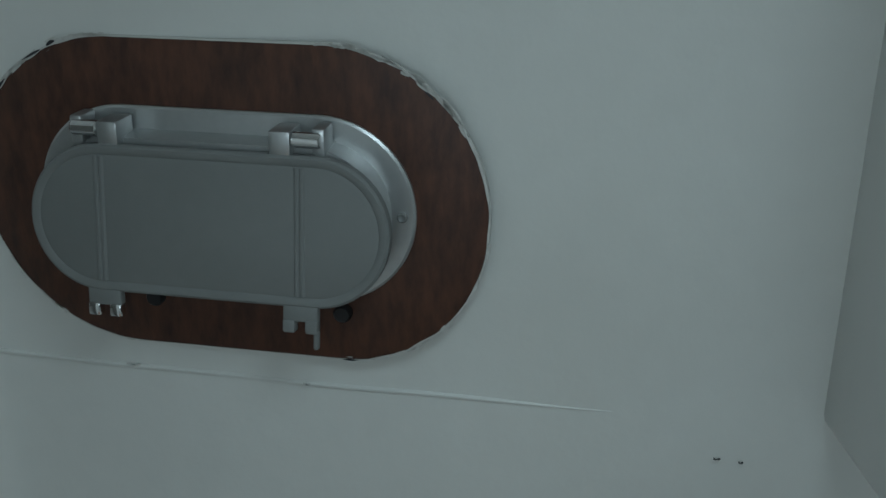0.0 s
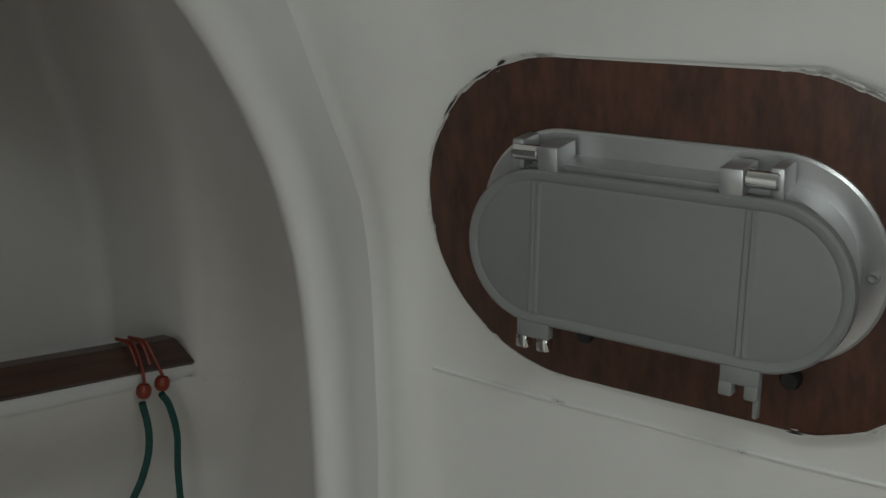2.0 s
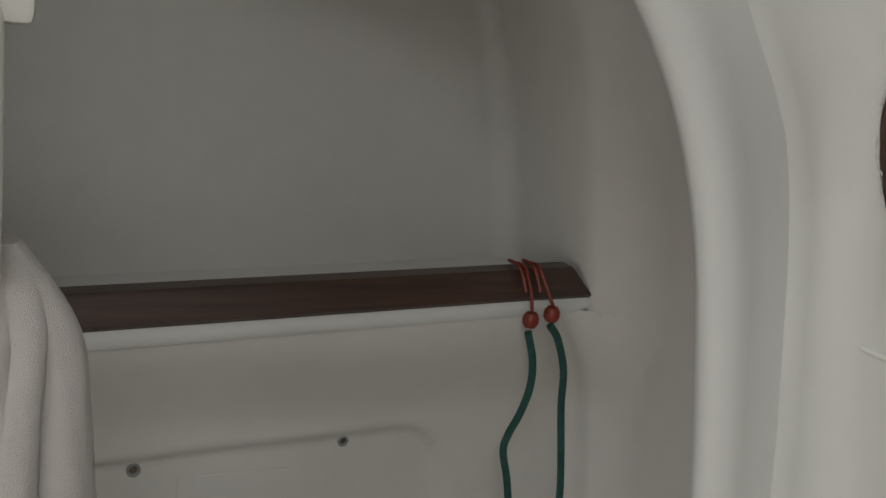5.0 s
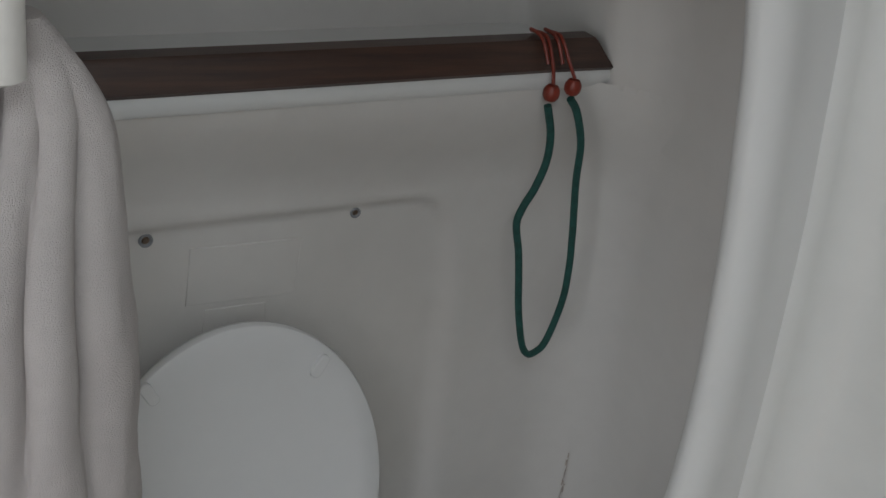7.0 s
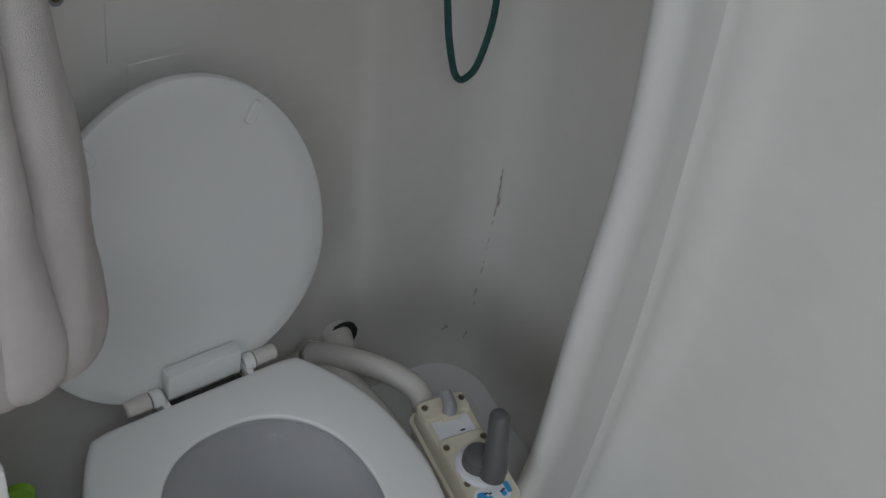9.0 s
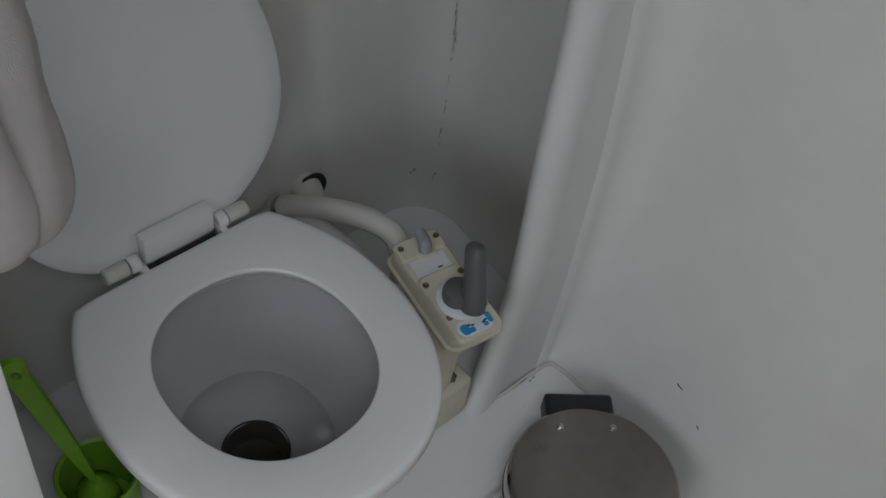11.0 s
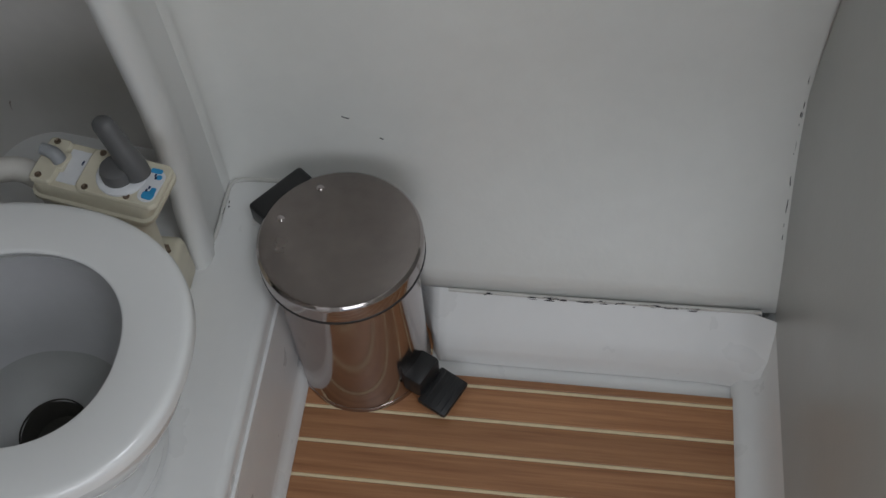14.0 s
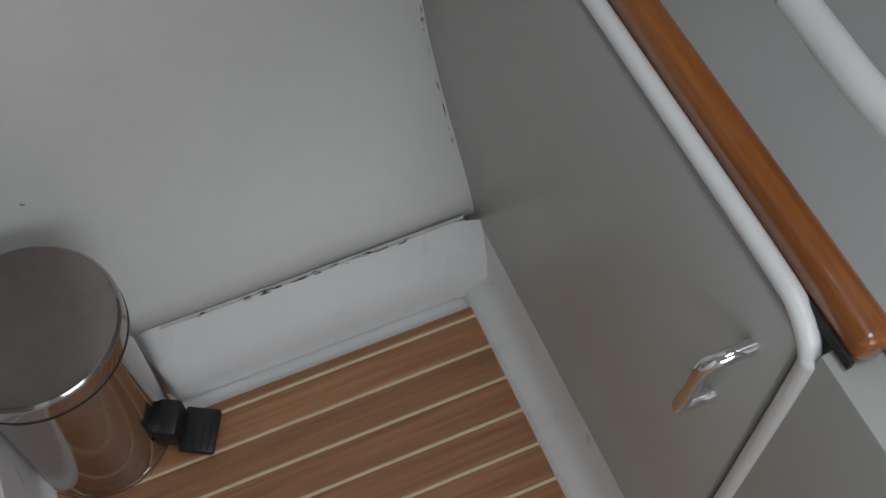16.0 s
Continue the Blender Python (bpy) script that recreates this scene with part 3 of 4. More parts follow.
# ---- fiddle, cord and towel in the alcove ----
fid = thing("shelf_fiddle", "dark brown wooden fiddle rail fixed along the alcove shelf", "shelf rail", (-0.47, -0.2, 1.048))
prof = [(-0.492, 1.0675), (-0.462, 1.0675), (-0.459, 1.071), (-0.466, 1.093), (-0.469, 1.0965), (-0.486, 1.0965)]
bm = rings([[(x, y0 + (1.0965 - z) * sl, z + (y0 - 0.04) * 0.042) for x, z in prof] for y0, sl in ((-0.55, 0.0), (-0.3, 0.0), (0.0, 0.0), (0.044, 0.85), (0.045, 0.85))], True, True, True)
part("rail", bm, FIDDLE, fid)
cordt = thing("glasses_cord", "dark green braided cord looped over the wooden rail, red beads", "cord", (-0.455, 0.0, 0.78))
cx = -0.447
for k, (by, bz, top) in enumerate(((-0.011, 1.053, -0.013), (0.012, 1.058, 0.003))):
    bead = part("bead", lathe([(0.001, -0.0076), (0.0050, -0.0070), (0.0074, -0.0035), (0.0078, 0.0), (0.0074, 0.0035), (0.0050, 0.0070), (0.001, 0.0076)], 20, Matrix.Translation((cx + 0.002, by, bz))), BEAD, cordt, "dull red barrel bead")
    part("loop", tube([(cx + 0.002, by, bz + 0.008), (cx - 0.003, (by + top) / 2, 1.077), (cx - 0.015, top, 1.095), (cx - 0.024, top, 1.0985), (cx - 0.036, top - 0.003, 1.0975), (cx - 0.036, top - 0.006, 1.099), (cx - 0.024, top - 0.006, 1.099), (cx - 0.015, top - 0.005, 1.094), (cx - 0.006, top - 0.002, 1.077)], 0.0017, 8, 6), BEAD, cordt, "thin dark red string")
part("braid", tube([(x, y + (0.004 if z < 0.95 else 0), z - (0.003 if z < 0.80 else 0)) for x, y, z in ((cx, -0.010, 1.04), (cx, 0.001, 1.012), (cx, 0.004, 0.985), (cx, -0.002, 0.958), (cx, -0.015, 0.938), (cx, -0.018, 0.92), (cx, -0.008, 0.89), (cx, 0.000, 0.86), (cx, 0.010, 0.82), (cx, 0.024, 0.783), (cx, 0.034, 0.768), (cx, 0.044, 0.767), (cx, 0.056, 0.78), (cx, 0.064, 0.822), (cx, 0.062, 0.86), (cx, 0.055, 0.90), (cx, 0.046, 0.96), (cx, 0.040, 1.0), (cx, 0.026, 1.032), (cx, 0.014, 1.046))], 0.0037, 10, 8), CORD, cordt)

tow = thing("hanging_towel", "off-white terry towel hanging in long folds from a hook", "towel", (-0.2, -0.5, 0.79))
RIGHT = [(0.846, -0.490), (0.850, -0.474), (0.862, -0.460), (0.880, -0.452), (0.905, -0.449), (0.966, -0.455), (1.02, -0.458), (1.09, -0.466), (1.147, -0.474), (1.17, -0.485), (1.19, -0.500), (1.198, -0.507)]
loops = []
for k in range(61):
    u = k / 60
    z = 1.198 - 0.352 * u
    right = lerp(RIGHT, z)
    left = -0.524 - 0.026 * step(u * 2.2)
    if u > 0.88:
        left += 0.030 * ((u - 0.88) / 0.12) ** 2
    w, cyy = (right - left) / 2, (right + left) / 2
    d = (0.011 + 0.022 * step(u * 2.0)) * (1 if u < 0.9 else 1 - 0.6 * ((u - 0.9) / 0.1) ** 2)
    deep = 0.44 * step(u * 5) * (1 - 0.70 * step((u - 0.55) / 0.35))
    ring = []
    for j in range(120):
        a = 2 * math.pi * j / 120
        b = a + 0.35 * math.sin(2 * a + 0.7) + 0.10 * math.sin(5 * u) + 0.25 * u
        f = 1 - deep * (1 - abs(math.sin(2.5 * b + 0.9)) ** 0.55) + 0.035 * noise.noise((4 * math.cos(a), 4 * math.sin(a), u * 9)) + 0.014 * noise.noise((24 * math.cos(a), 24 * math.sin(a), u * 60))
        ring.append((-0.198 + d * f * math.cos(a) + 0.006 * math.sin(3 * u), cyy + w * (0.93 * f + 0.07) * math.sin(a), z + 0.006 * u * math.sin(2 * a + 1)))
    loops.append(ring)
part("cloth", rings(loops, True, True, True), TOWEL, tow)
part("back_fold", tube([(-0.192, -0.540, 1.176), (-0.186, -0.546, 1.13), (-0.184, -0.549, 1.05), (-0.184, -0.550, 0.96), (-0.186, -0.550, 0.87)], lambda t: 0.006 + 0.006 * step(t * 3), 16, 8), TOWEL, tow, "second towel edge hanging behind the hook")
hook = thing("towel_hook", "off-white rounded plastic towel hook on the alcove side", "hook", (-0.17, -0.53, 1.18))
part("post", tube([(-0.185, -0.536, 1.33), (-0.172, -0.534, 1.29), (-0.168, -0.532, 1.24), (-0.170, -0.531, 1.20), (-0.172, -0.531, 1.178)], lambda t: 0.013 - 0.002 * math.sin(t * 3.1) - (0.004 if t > 0.97 else 0), 16, 8), HOSE, hook)
part("mount", box(-0.186, -0.170, -0.557, -0.510, 1.30, 1.345, 0.005), HOSE, hook)

# ---- toilet ----
toi = thing("marine_toilet", "white marine toilet with open lid and hand pump", "toilet", (-0.25, -0.265, PLAT))
CY = -0.274


def egg(front, back, half, z, cx=-0.26, flat=0.0, n=80, power=0.90):
    """An egg-shaped loop; with flat it ends in a straight edge on the hinge side."""
    pts = []
    for k in range(n):
        a = 2 * math.pi * k / n
        c, s = math.cos(a), math.sin(a)
        c, s = math.copysign(abs(c) ** power, c), math.copysign(abs(s) ** power, s)
        if c >= 0 or not flat:
            pts.append((cx + c * (front if c > 0 else back), CY + s * half, z))
        else:
            b = -c
            t = min(1.0, b / 0.80)
            edge = half * (1 - 0.30 * t ** 2.2)
            y = edge if b < 0.80 else edge * (1 - (b - 0.80) / 0.20 * (1 - 0.0)) if b < 1 else 0
            pts.append((cx - back * (t ** 1.0 if b < 0.80 else 1.0), CY + math.copysign(y, s if s else 1), z))
    return pts


ST = 0.488
HX = -0.247
seat = part("seat", rings([egg(0.122, 0.119, 0.112, ST - 0.020, HX), egg(0.113, 0.110, 0.104, ST - 0.0065, HX), egg(0.1115, 0.1085, 0.1025, ST - 0.003, HX), egg(0.1115, 0.1085, 0.1025, ST - 0.0015, HX), egg(0.1125, 0.1095, 0.1035, ST + 0.0001, HX), egg(0.1145, 0.1115, 0.1055, ST + 0.0010, HX), egg(0.180, 0.139, 0.153, ST + 0.0011, flat=1), egg(0.184, 0.142, 0.157, ST + 0.0008, flat=1), egg(0.187, 0.145, 0.160, ST - 0.0004, flat=1), egg(0.189, 0.147, 0.162, ST - 0.003, flat=1), egg(0.190, 0.148, 0.163, ST - 0.007, flat=1), egg(0.190, 0.148, 0.163, ST - 0.017, flat=1), egg(0.184, 0.143, 0.157, ST - 0.022, flat=1), egg(0.122, 0.119, 0.112, ST - 0.020, HX)]), SEAT, toi, "white enamelled seat ring lowered on the bowl")
bowl = [egg(0.173, 0.138, 0.145, ST - 0.0245), egg(0.177, 0.141, 0.149, ST - 0.034), egg(0.173, 0.140, 0.145, ST - 0.06), egg(0.150, 0.132, 0.126, ST - 0.11), egg(0.11, 0.115, 0.098, ST - 0.17), egg(0.085, 0.10, 0.082, ST - 0.21), egg(0.085, 0.11, 0.085, ST - 0.24), egg(0.10, 0.13, 0.10, PLAT + 0.004)]
inner = [egg(0.122, 0.119, 0.112, ST - 0.0245, -0.249), egg(0.129, 0.125, 0.118, ST - 0.05, -0.25), egg(0.121, 0.120, 0.112, ST - 0.09, -0.252), egg(0.100, 0.102, 0.094, ST - 0.135, -0.256), egg(0.080, 0.083, 0.077, ST - 0.172, -0.262), egg(0.060, 0.062, 0.058, ST - 0.198, -0.268), egg(0.044, 0.044, 0.043, ST - 0.212, -0.268), egg(0.036, 0.036, 0.036, ST - 0.218, -0.266)]
part("pan", rings(bowl[::-1] + [inner[0]], True, False, False), PORC, toi)
part("bowl", rings(inner, True, False, False), BOWLIN, toi, "glazed inside of the bowl with faint stains")
part("drain", lathe([(0.0385, 0.003), (0.034, -0.006), (0.031, -0.040), (0.001, -0.044)], 32, Matrix.Translation((-0.266, CY, ST - 0.2178)), False), HOLE, toi, "dark drain at the bottom")
film = material("still_water", (0.62, 0.62, 0.58), 0.02, vary=0.02)
film.node_tree.nodes["Principled BSDF"].inputs["Transmission Weight"].default_value = 1.0
film.node_tree.nodes["Principled BSDF"].inputs["IOR"].default_value = 1.33
wat = part("water", rings([egg(0.0835, 0.0865, 0.080, ST - 0.166, -0.2605)], True, True), film, toi, "shallow clear water")
wat.visible_shadow = False
# lid, leaning back against the alcove wall
LX = -0.300
LID = Matrix.Translation((-0.425, CY, ST + 0.004)) @ Matrix.Rotation(radians(-97), 4, "Y") @ Matrix.Translation((0.425, -CY, -ST))
bm = rings([egg(0.19, 0.125, 0.132, ST + 0.0015, LX, power=1.0), egg(0.213, 0.143, 0.151, ST + 0.001, LX, power=1.0), egg(0.217, 0.147, 0.155, ST + 0.003, LX, power=1.0), egg(0.2185, 0.1485, 0.1565, ST + 0.007, LX, power=1.0), egg(0.2175, 0.1475, 0.1555, ST + 0.013, LX, power=1.0), egg(0.213, 0.143, 0.151, ST + 0.017, LX, power=1.0), egg(0.12, 0.09, 0.09, ST + 0.019, LX, power=1.0)], True, True, True)
bm.transform(Matrix.Translation((0, 0.006, 0)) @ LID)
lid = part("lid", bm, SEAT, toi, "white enamelled lid raised against the wall")
for bx, by, turn in ((-0.132, CY + 0.080, 32), (-0.132, CY - 0.080, -32)):
    bm = rings([[(p.x, p.y, z) for p in oval(0.012 - d, 0.0055 - d, 0, 0.005 - d, 5)] for z, d in ((0.002, 0.0), (-0.002, 0.0), (-0.003, 0.001))], True, True, True)
    bm.transform(LID @ Matrix.Translation((bx, by, ST)) @ Matrix.Rotation(radians(turn), 4, "Z"))
    part("buffer", bm, SEAT, lid)
for hy, s in ((-0.313, -1), (-0.209, 1)):
    hb = part("hinge", lathe([(0.0085, -0.006), (0.0100, -0.0045), (0.0100, 0.0045), (0.0085, 0.006)], 20, Matrix.Translation((-0.419, hy, ST + 0.002)) @ Matrix.Rotation(radians(90), 4, "X")), SEAT, toi, "white plastic hinge barrel")
    part("end", lathe([(0.0070, -0.014), (0.0088, -0.012), (0.0092, 0.010), (0.0085, 0.012)], 20, Matrix.Translation((-0.420, hy + 0.0195 * s, ST + 0.001)) @ Matrix.Rotation(radians(90 * s), 4, "X")), HOSE, hb)
    part("seat_tab", box(-0.422, -0.398, hy + 0.0065 - 0.0045 * s - 0.009, hy + 0.0065 - 0.0045 * s - 0.001, ST - 0.015, ST + 0.0005, 0.0015), SEAT, seat)
part("lid_tongue", box(-0.428, -0.4115, -0.303, -0.2205, ST - 0.001, ST + 0.034, 0.003), SEAT, lid)
part("hinge_gap", box(-0.4125, -0.4085, -0.302, -0.2215, ST - 0.012, ST - 0.003), DARKGAP, toi, "dark slot in front of the lid")
part("foot", lathe([(0.105, PLAT + 0.001), (0.108, PLAT + 0.012), (0.100, PLAT + 0.022), (0.085, PLAT + 0.026)], 40, Matrix.Translation((-0.27, CY, 0)), False, False), PORC, toi)

# hand pump beside the bowl
PUMP = Matrix.Translation((-0.207, -0.062, 0.472)) @ Matrix.Rotation(radians(-9), 4, "Z") @ Matrix.Rotation(radians(4), 4, "Y")
pump = thing("toilet_pump", "aged cream plastic hand pump with dark grey twist lever", "pump", (-0.205, -0.06, PLAT))


def plate(hw, hh, z0, z1, cx, r, mat_m, taper=0.004):
    pts = lambda dx, z: [Vector((cx, 0, 0)) + p for p in oval(hw - dx, hh - dx, z, max(0.0006, r - dx))]
    bm = rings([pts(0, z0), pts(0, z1 - min(0.004, (z1 - z0) * 0.5)), pts(taper, z1)], True, True, True)
    bm.transform(mat_m)
    return bm


def shell(specs, mat_m):
    """A lofted rounded box: half length, half width, height, centre, corner radius."""
    bm = rings([[Vector((c, 0, 0)) + p for p in oval(hw, hh, z, r)] for hw, hh, z, c, r in specs], True, True, True)
    bm.transform(mat_m)
    return bm


part("cylinder", lathe([(0.030, -0.245), (0.030, -0.05), (0.026, -0.03)], 32, PUMP @ Matrix.Translation((-0.005, 0, 0))), CREAM, pump)
head = part("head", shell([(0.060, 0.026, -0.045, -0.014, 0.012), (0.0675, 0.0335, -0.019, -0.012, 0.012), (0.0665, 0.0325, -0.014, -0.012, 0.012), (0.0690, 0.0295, -0.005, -0.0105, 0.011), (0.0675, 0.0280, -0.003, -0.0105, 0.010)], PUMP), CREAM, pump)
part("flange", shell([(0.0675, 0.0345, -0.0225, -0.012, 0.013), (0.0695, 0.0365, -0.0215, -0.012, 0.014), (0.0695, 0.0365, -0.0175, -0.012, 0.014), (0.0675, 0.0345, -0.0160, -0.012, 0.013)], PUMP), CREAM, head, "cream moulded lip round the pump head")
part("front_pad", shell([(0.0455, 0.0285, -0.004, 0.0145, 0.009), (0.0450, 0.0280, 0.0, 0.0145, 0.009), (0.0435, 0.0265, 0.0015, 0.0145, 0.008)], PUMP), CREAM, head)
part("back_pad", shell([(0.0130, 0.0285, -0.004, -0.068, 0.005), (0.0125, 0.0280, 0.001, -0.068, 0.005), (0.0110, 0.0265, 0.0025, -0.068, 0.004)], PUMP), CREAM, head)
part("valve_rib", box(-0.058, -0.050, -0.010, 0.012, -0.003, 0.0035, 0.0012, 2, PUMP), CREAM, head)
part("label", plate(0.0115, 0.0215, -0.0032, -0.0022, -0.0425, 0.001, PUMP, 0.0003), LABEL, head, "worn white paper label")
part("label_mark", box(-0.0365, -0.0345, 0.004, 0.010, -0.0023, -0.0019, 0.0, 1, PUMP), NAVY, head)
part("sticker", plate(0.0095, 0.0205, 0.0014, 0.0022, 0.0465, 0.009, PUMP @ Matrix.Rotation(radians(-3), 4, "Z"), 0.0003), LABEL, head, "white oval sticker with blue marks")
for ax, ay, w, hh2 in ((0.0475, -0.0145, 0.0065, 0.0052), (0.0505, -0.0085, 0.003, 0.0045), (0.0445, 0.0165, 0.0065, 0.003), (0.050, 0.0095, 0.0028, 0.003)):
    part("print", plate(w, hh2, 0.0021, 0.0026, ax, min(w, hh2) * 0.8, PUMP @ Matrix.Translation((0, ay, 0)), 0.0002), BLUE, head, "blue emblem shapes")
for ax, ay in ((0.044, -0.009), (0.0455, -0.005), (0.047, 0.008), (0.0455, 0.011)):
    part("print", plate(0.0011, 0.0019, 0.0025, 0.0029, ax, 0.0008, PUMP @ Matrix.Translation((0, ay, 0)), 0.0002), NAVY, head)
for ax, ay, az in ((-0.071, -0.0225, 0.0025), (-0.071, 0.0225, 0.0025), (-0.019, -0.0225, 0.0015), (-0.019, 0.0225, 0.0015), (0.027, -0.0215, 0.0015), (0.028, 0.0215, 0.0015)):
    part("screw", lathe([(0.0036, 0.0), (0.0036, 0.0010), (0.0026, 0.0013), (0.0018, 0.0006), (0.0004, 0.0002)], 14, PUMP @ Matrix.Translation((ax, ay, az))), SCREW, head)
part("collar", lathe([(0.0265, 0.0), (0.0262, 0.004), (0.0245, 0.0055), (0.015, 0.006)], 36, PUMP @ Matrix.Translation((0.012, 0.001, 0.0))), LABEL, pump, "worn whitish collar under the lever")
lev = part("lever", lathe([(0.0165, 0.004), (0.0170, 0.016), (0.0155, 0.0205), (0.011, 0.0225), (0.001, 0.023)], 28, PUMP @ Matrix.Translation((0.010, -0.002, 0))), GREY, pump, "dark grey twist lever standing up")
axis = [Vector((0.030, 0.004, 0.008)), Vector((0.026, 0.0055, 0.022)), Vector((0.018, 0.008, 0.040)), Vector((0.010, 0.010, 0.058)), Vector((0.004, 0.0115, 0.070)), Vector((0.0025, 0.012, 0.0745)), Vector((0.0015, 0.0122, 0.0775)), Vector((0.001, 0.0123, 0.0787))]
loops = []
for c, (wa, wb) in zip(axis, ((0.0125, 0.0150), (0.0125, 0.0150), (0.0108, 0.0132), (0.0100, 0.0125), (0.0096, 0.0120), (0.0084, 0.0105), (0.0055, 0.0070), (0.0015, 0.002))):
    loops.append([PUMP @ (c + Vector((wb * math.cos(a), wa * math.sin(a), 0.35 * wb * math.cos(a)))) for a in [2 * math.pi * k / 24 for k in range(24)]])
part("grip", rings(loops, True, True, True), GREY, lev)
knob = part("valve", tube([PUMP @ Vector((-0.058, 0.001, 0.002)), PUMP @ Vector((-0.062, 0.002, 0.010)), PUMP @ Vector((-0.070, 0.003, 0.012)), PUMP @ Vector((-0.077, 0.003, 0.013))], lambda t: 0.0078 - 0.0015 * t, 14, 6), PALEGREY, pump, "pale grey wet-dry valve knob")
part("base_foot", box(-0.250, -0.185, -0.105, -0.015, PLAT + 0.001, PLAT + 0.075, 0.010, 3), CREAM, pump)
part("bolt", lathe([(0.007, 0), (0.007, 0.006), (0.004, 0.008)], 6, Matrix.Translation((-0.202, -0.040, PLAT + 0.074))), SCREW, pump, "rusty hexagon bolt head")
hz = thing("flush_hose", "white plastic hose bending from pump to the wall", "hose", (-0.4, -0.06, 0.4))
part("pipe", tube([(-0.455, -0.125, 0.40), (-0.435, -0.108, 0.432), (-0.40, -0.090, 0.450), (-0.355, -0.068, 0.462), (-0.318, -0.054, 0.460), (-0.292, -0.058, 0.448), (-0.284, -0.062, 0.42)], 0.0135, 16, 8), HOSE, hz)
ribbed = thing("ribbed_hose", "cream ribbed hose running along the bowl", "hose", (-0.38, -0.09, 0.38))
part("pipe", tube([(-0.47, -0.098, 0.40), (-0.41, -0.100, 0.425), (-0.34, -0.092, 0.425), (-0.29, -0.085, 0.40), (-0.25, -0.085, 0.33), (-0.25, -0.086, 0.26)], 0.0135, 16, 14, 0.09), HOSE, ribbed)
clip = thing("hose_outlet", "white hose elbow entering a dark wall opening", "hose outlet", (-0.49, -0.03, 0.36))
part("opening", lathe([(0.0255, 0.0), (0.0255, 0.003), (0.025, 0.004)], 32, Matrix.Translation((-0.5025, -0.024, 0.353)) @ Matrix.Rotation(radians(90), 4, "Y")), DARKGAP, clip)
part("elbow", tube([(-0.516, -0.027, 0.358), (-0.492, -0.033, 0.352), (-0.474, -0.047, 0.335), (-0.464, -0.062, 0.30), (-0.462, -0.066, PLAT + 0.002)], 0.021, 18, 8), HOSE, clip)
part("clamp", lathe([(0.0155, -0.006), (0.0165, -0.005), (0.0165, 0.005), (0.0155, 0.006)], 24, Matrix.Translation((-0.437, -0.110, 0.430)) @ Matrix.Rotation(radians(40), 4, "Y")), CHROME, hz, "dark hose clip")

# ---- screws and stains on the alcove wall ----
for sy, sz, r in ((-0.349, 0.905, 0.0062), (-0.154, 0.914, 0.0052)):
    sc = thing("panel_screw", "recessed countersunk screw in the alcove panel", "screw", (-0.509, sy, sz), "screws of the alcove panel")
    sc.location = (-0.509, sy, sz)
    part("cup", lathe([(r, 0.0), (r, 0.0022), (r * 0.8, 0.0026), (r * 0.55, 0.001)], 24, Matrix.Translation((-0.5095, sy, sz)) @ Matrix.Rotation(radians(90), 4, "Y")), PALEGREY, sc)
    part("head", lathe([(r * 0.56, 0.001), (r * 0.4, 0.0022), (r * 0.1, 0.0018)], 18, Matrix.Translation((-0.5095, sy, sz)) @ Matrix.Rotation(radians(90), 4, "Y")), SCREW, sc, "dark brown screw head")
single("wall_label", box(-0.5105, -0.5080, -0.31, -0.205, 0.835, 0.893, 0.0008, 1), ALCOVE, "faded blank label plate on the alcove wall", "label")

single("wall_label", box(-0.5102, -0.5080, -0.292, -0.232, 0.800, 0.829, 0.0008, 1), ALCOVE, "small faded label plate below the larger one", "label")
for sx, sz, w in ((-0.012, 0.335, 0.009), (0.03, 0.30, 0.004)):
    y = hull_y(sx, sz)
    single("wall_scratch", tube([(sx - w / 2, y - 0.001, sz + 0.002), (sx, y - 0.0012, sz), (sx + w / 2, y - 0.001, sz - 0.001)], 0.0006, 6, 3), MOULD, "short dark scratch on the hull side", "scratch", "scratches on the hull side")

# ---- pedal bin ----
binn = thing("pedal_bin", "small stainless steel pedal bin on the teak sole", "bin", (0, 0, 0.003))
part("body", lathe([(0.080, 0.004), (0.0905, 0.006), (0.0905, 0.015), (0.0895, 0.018), (0.0895, 0.262), (0.086, 0.264)], 72), STEEL, binn, "mirror-polished cylindrical body")
part("base_ring", lathe([(0.088, 0.0), (0.0925, 0.001), (0.0918, 0.006), (0.0908, 0.008)], 64), STEEL, binn)
lidb = part("lid", lathe([(0.0975, 0.262), (0.1005, 0.263), (0.1005, 0.284), (0.0995, 0.2875), (0.0965, 0.290)], 72, None, False, False), STEEL, binn, "bright rolled lid rim")
part("lid_top", lathe([(0.0966, 0.2899), (0.0925, 0.2908), (0.05, 0.2925), (0.001, 0.293)], 72, None, False, True), LIDSTEEL, lidb, "scuffed steel lid top, dark reflection put into its brownish colour")
part("seal", lathe([(0.095, 0.258), (0.1012, 0.2585), (0.1012, 0.262), (0.0985, 0.2635)], 64), BLACK, lidb)
for da in (24, -24):
    part("lid_dimple", lathe([(0.0055, 0.2912), (0.0042, 0.2930), (0.0018, 0.2940), (0.0002, 0.2942)], 16, Matrix.Rotation(radians(141 + da), 4, "Z") @ Matrix.Translation((0.078, 0, 0))), STEEL, lidb, "bright pressed dimple over the hinge")
HB = Matrix.Rotation(radians(141), 4, "Z")
part("hinge", box(0.092, 0.128, -0.042, 0.042, 0.244, 0.277, 0.005, 3, HB), BLACK, binn, "black plastic lid hinge")
part("back_strut", box(0.0895, 0.098, -0.012, 0.012, 0.01, 0.25, 0.003, 2, HB), BLACK, binn)
PB = Matrix.Rotation(radians(-27), 4, "Z")
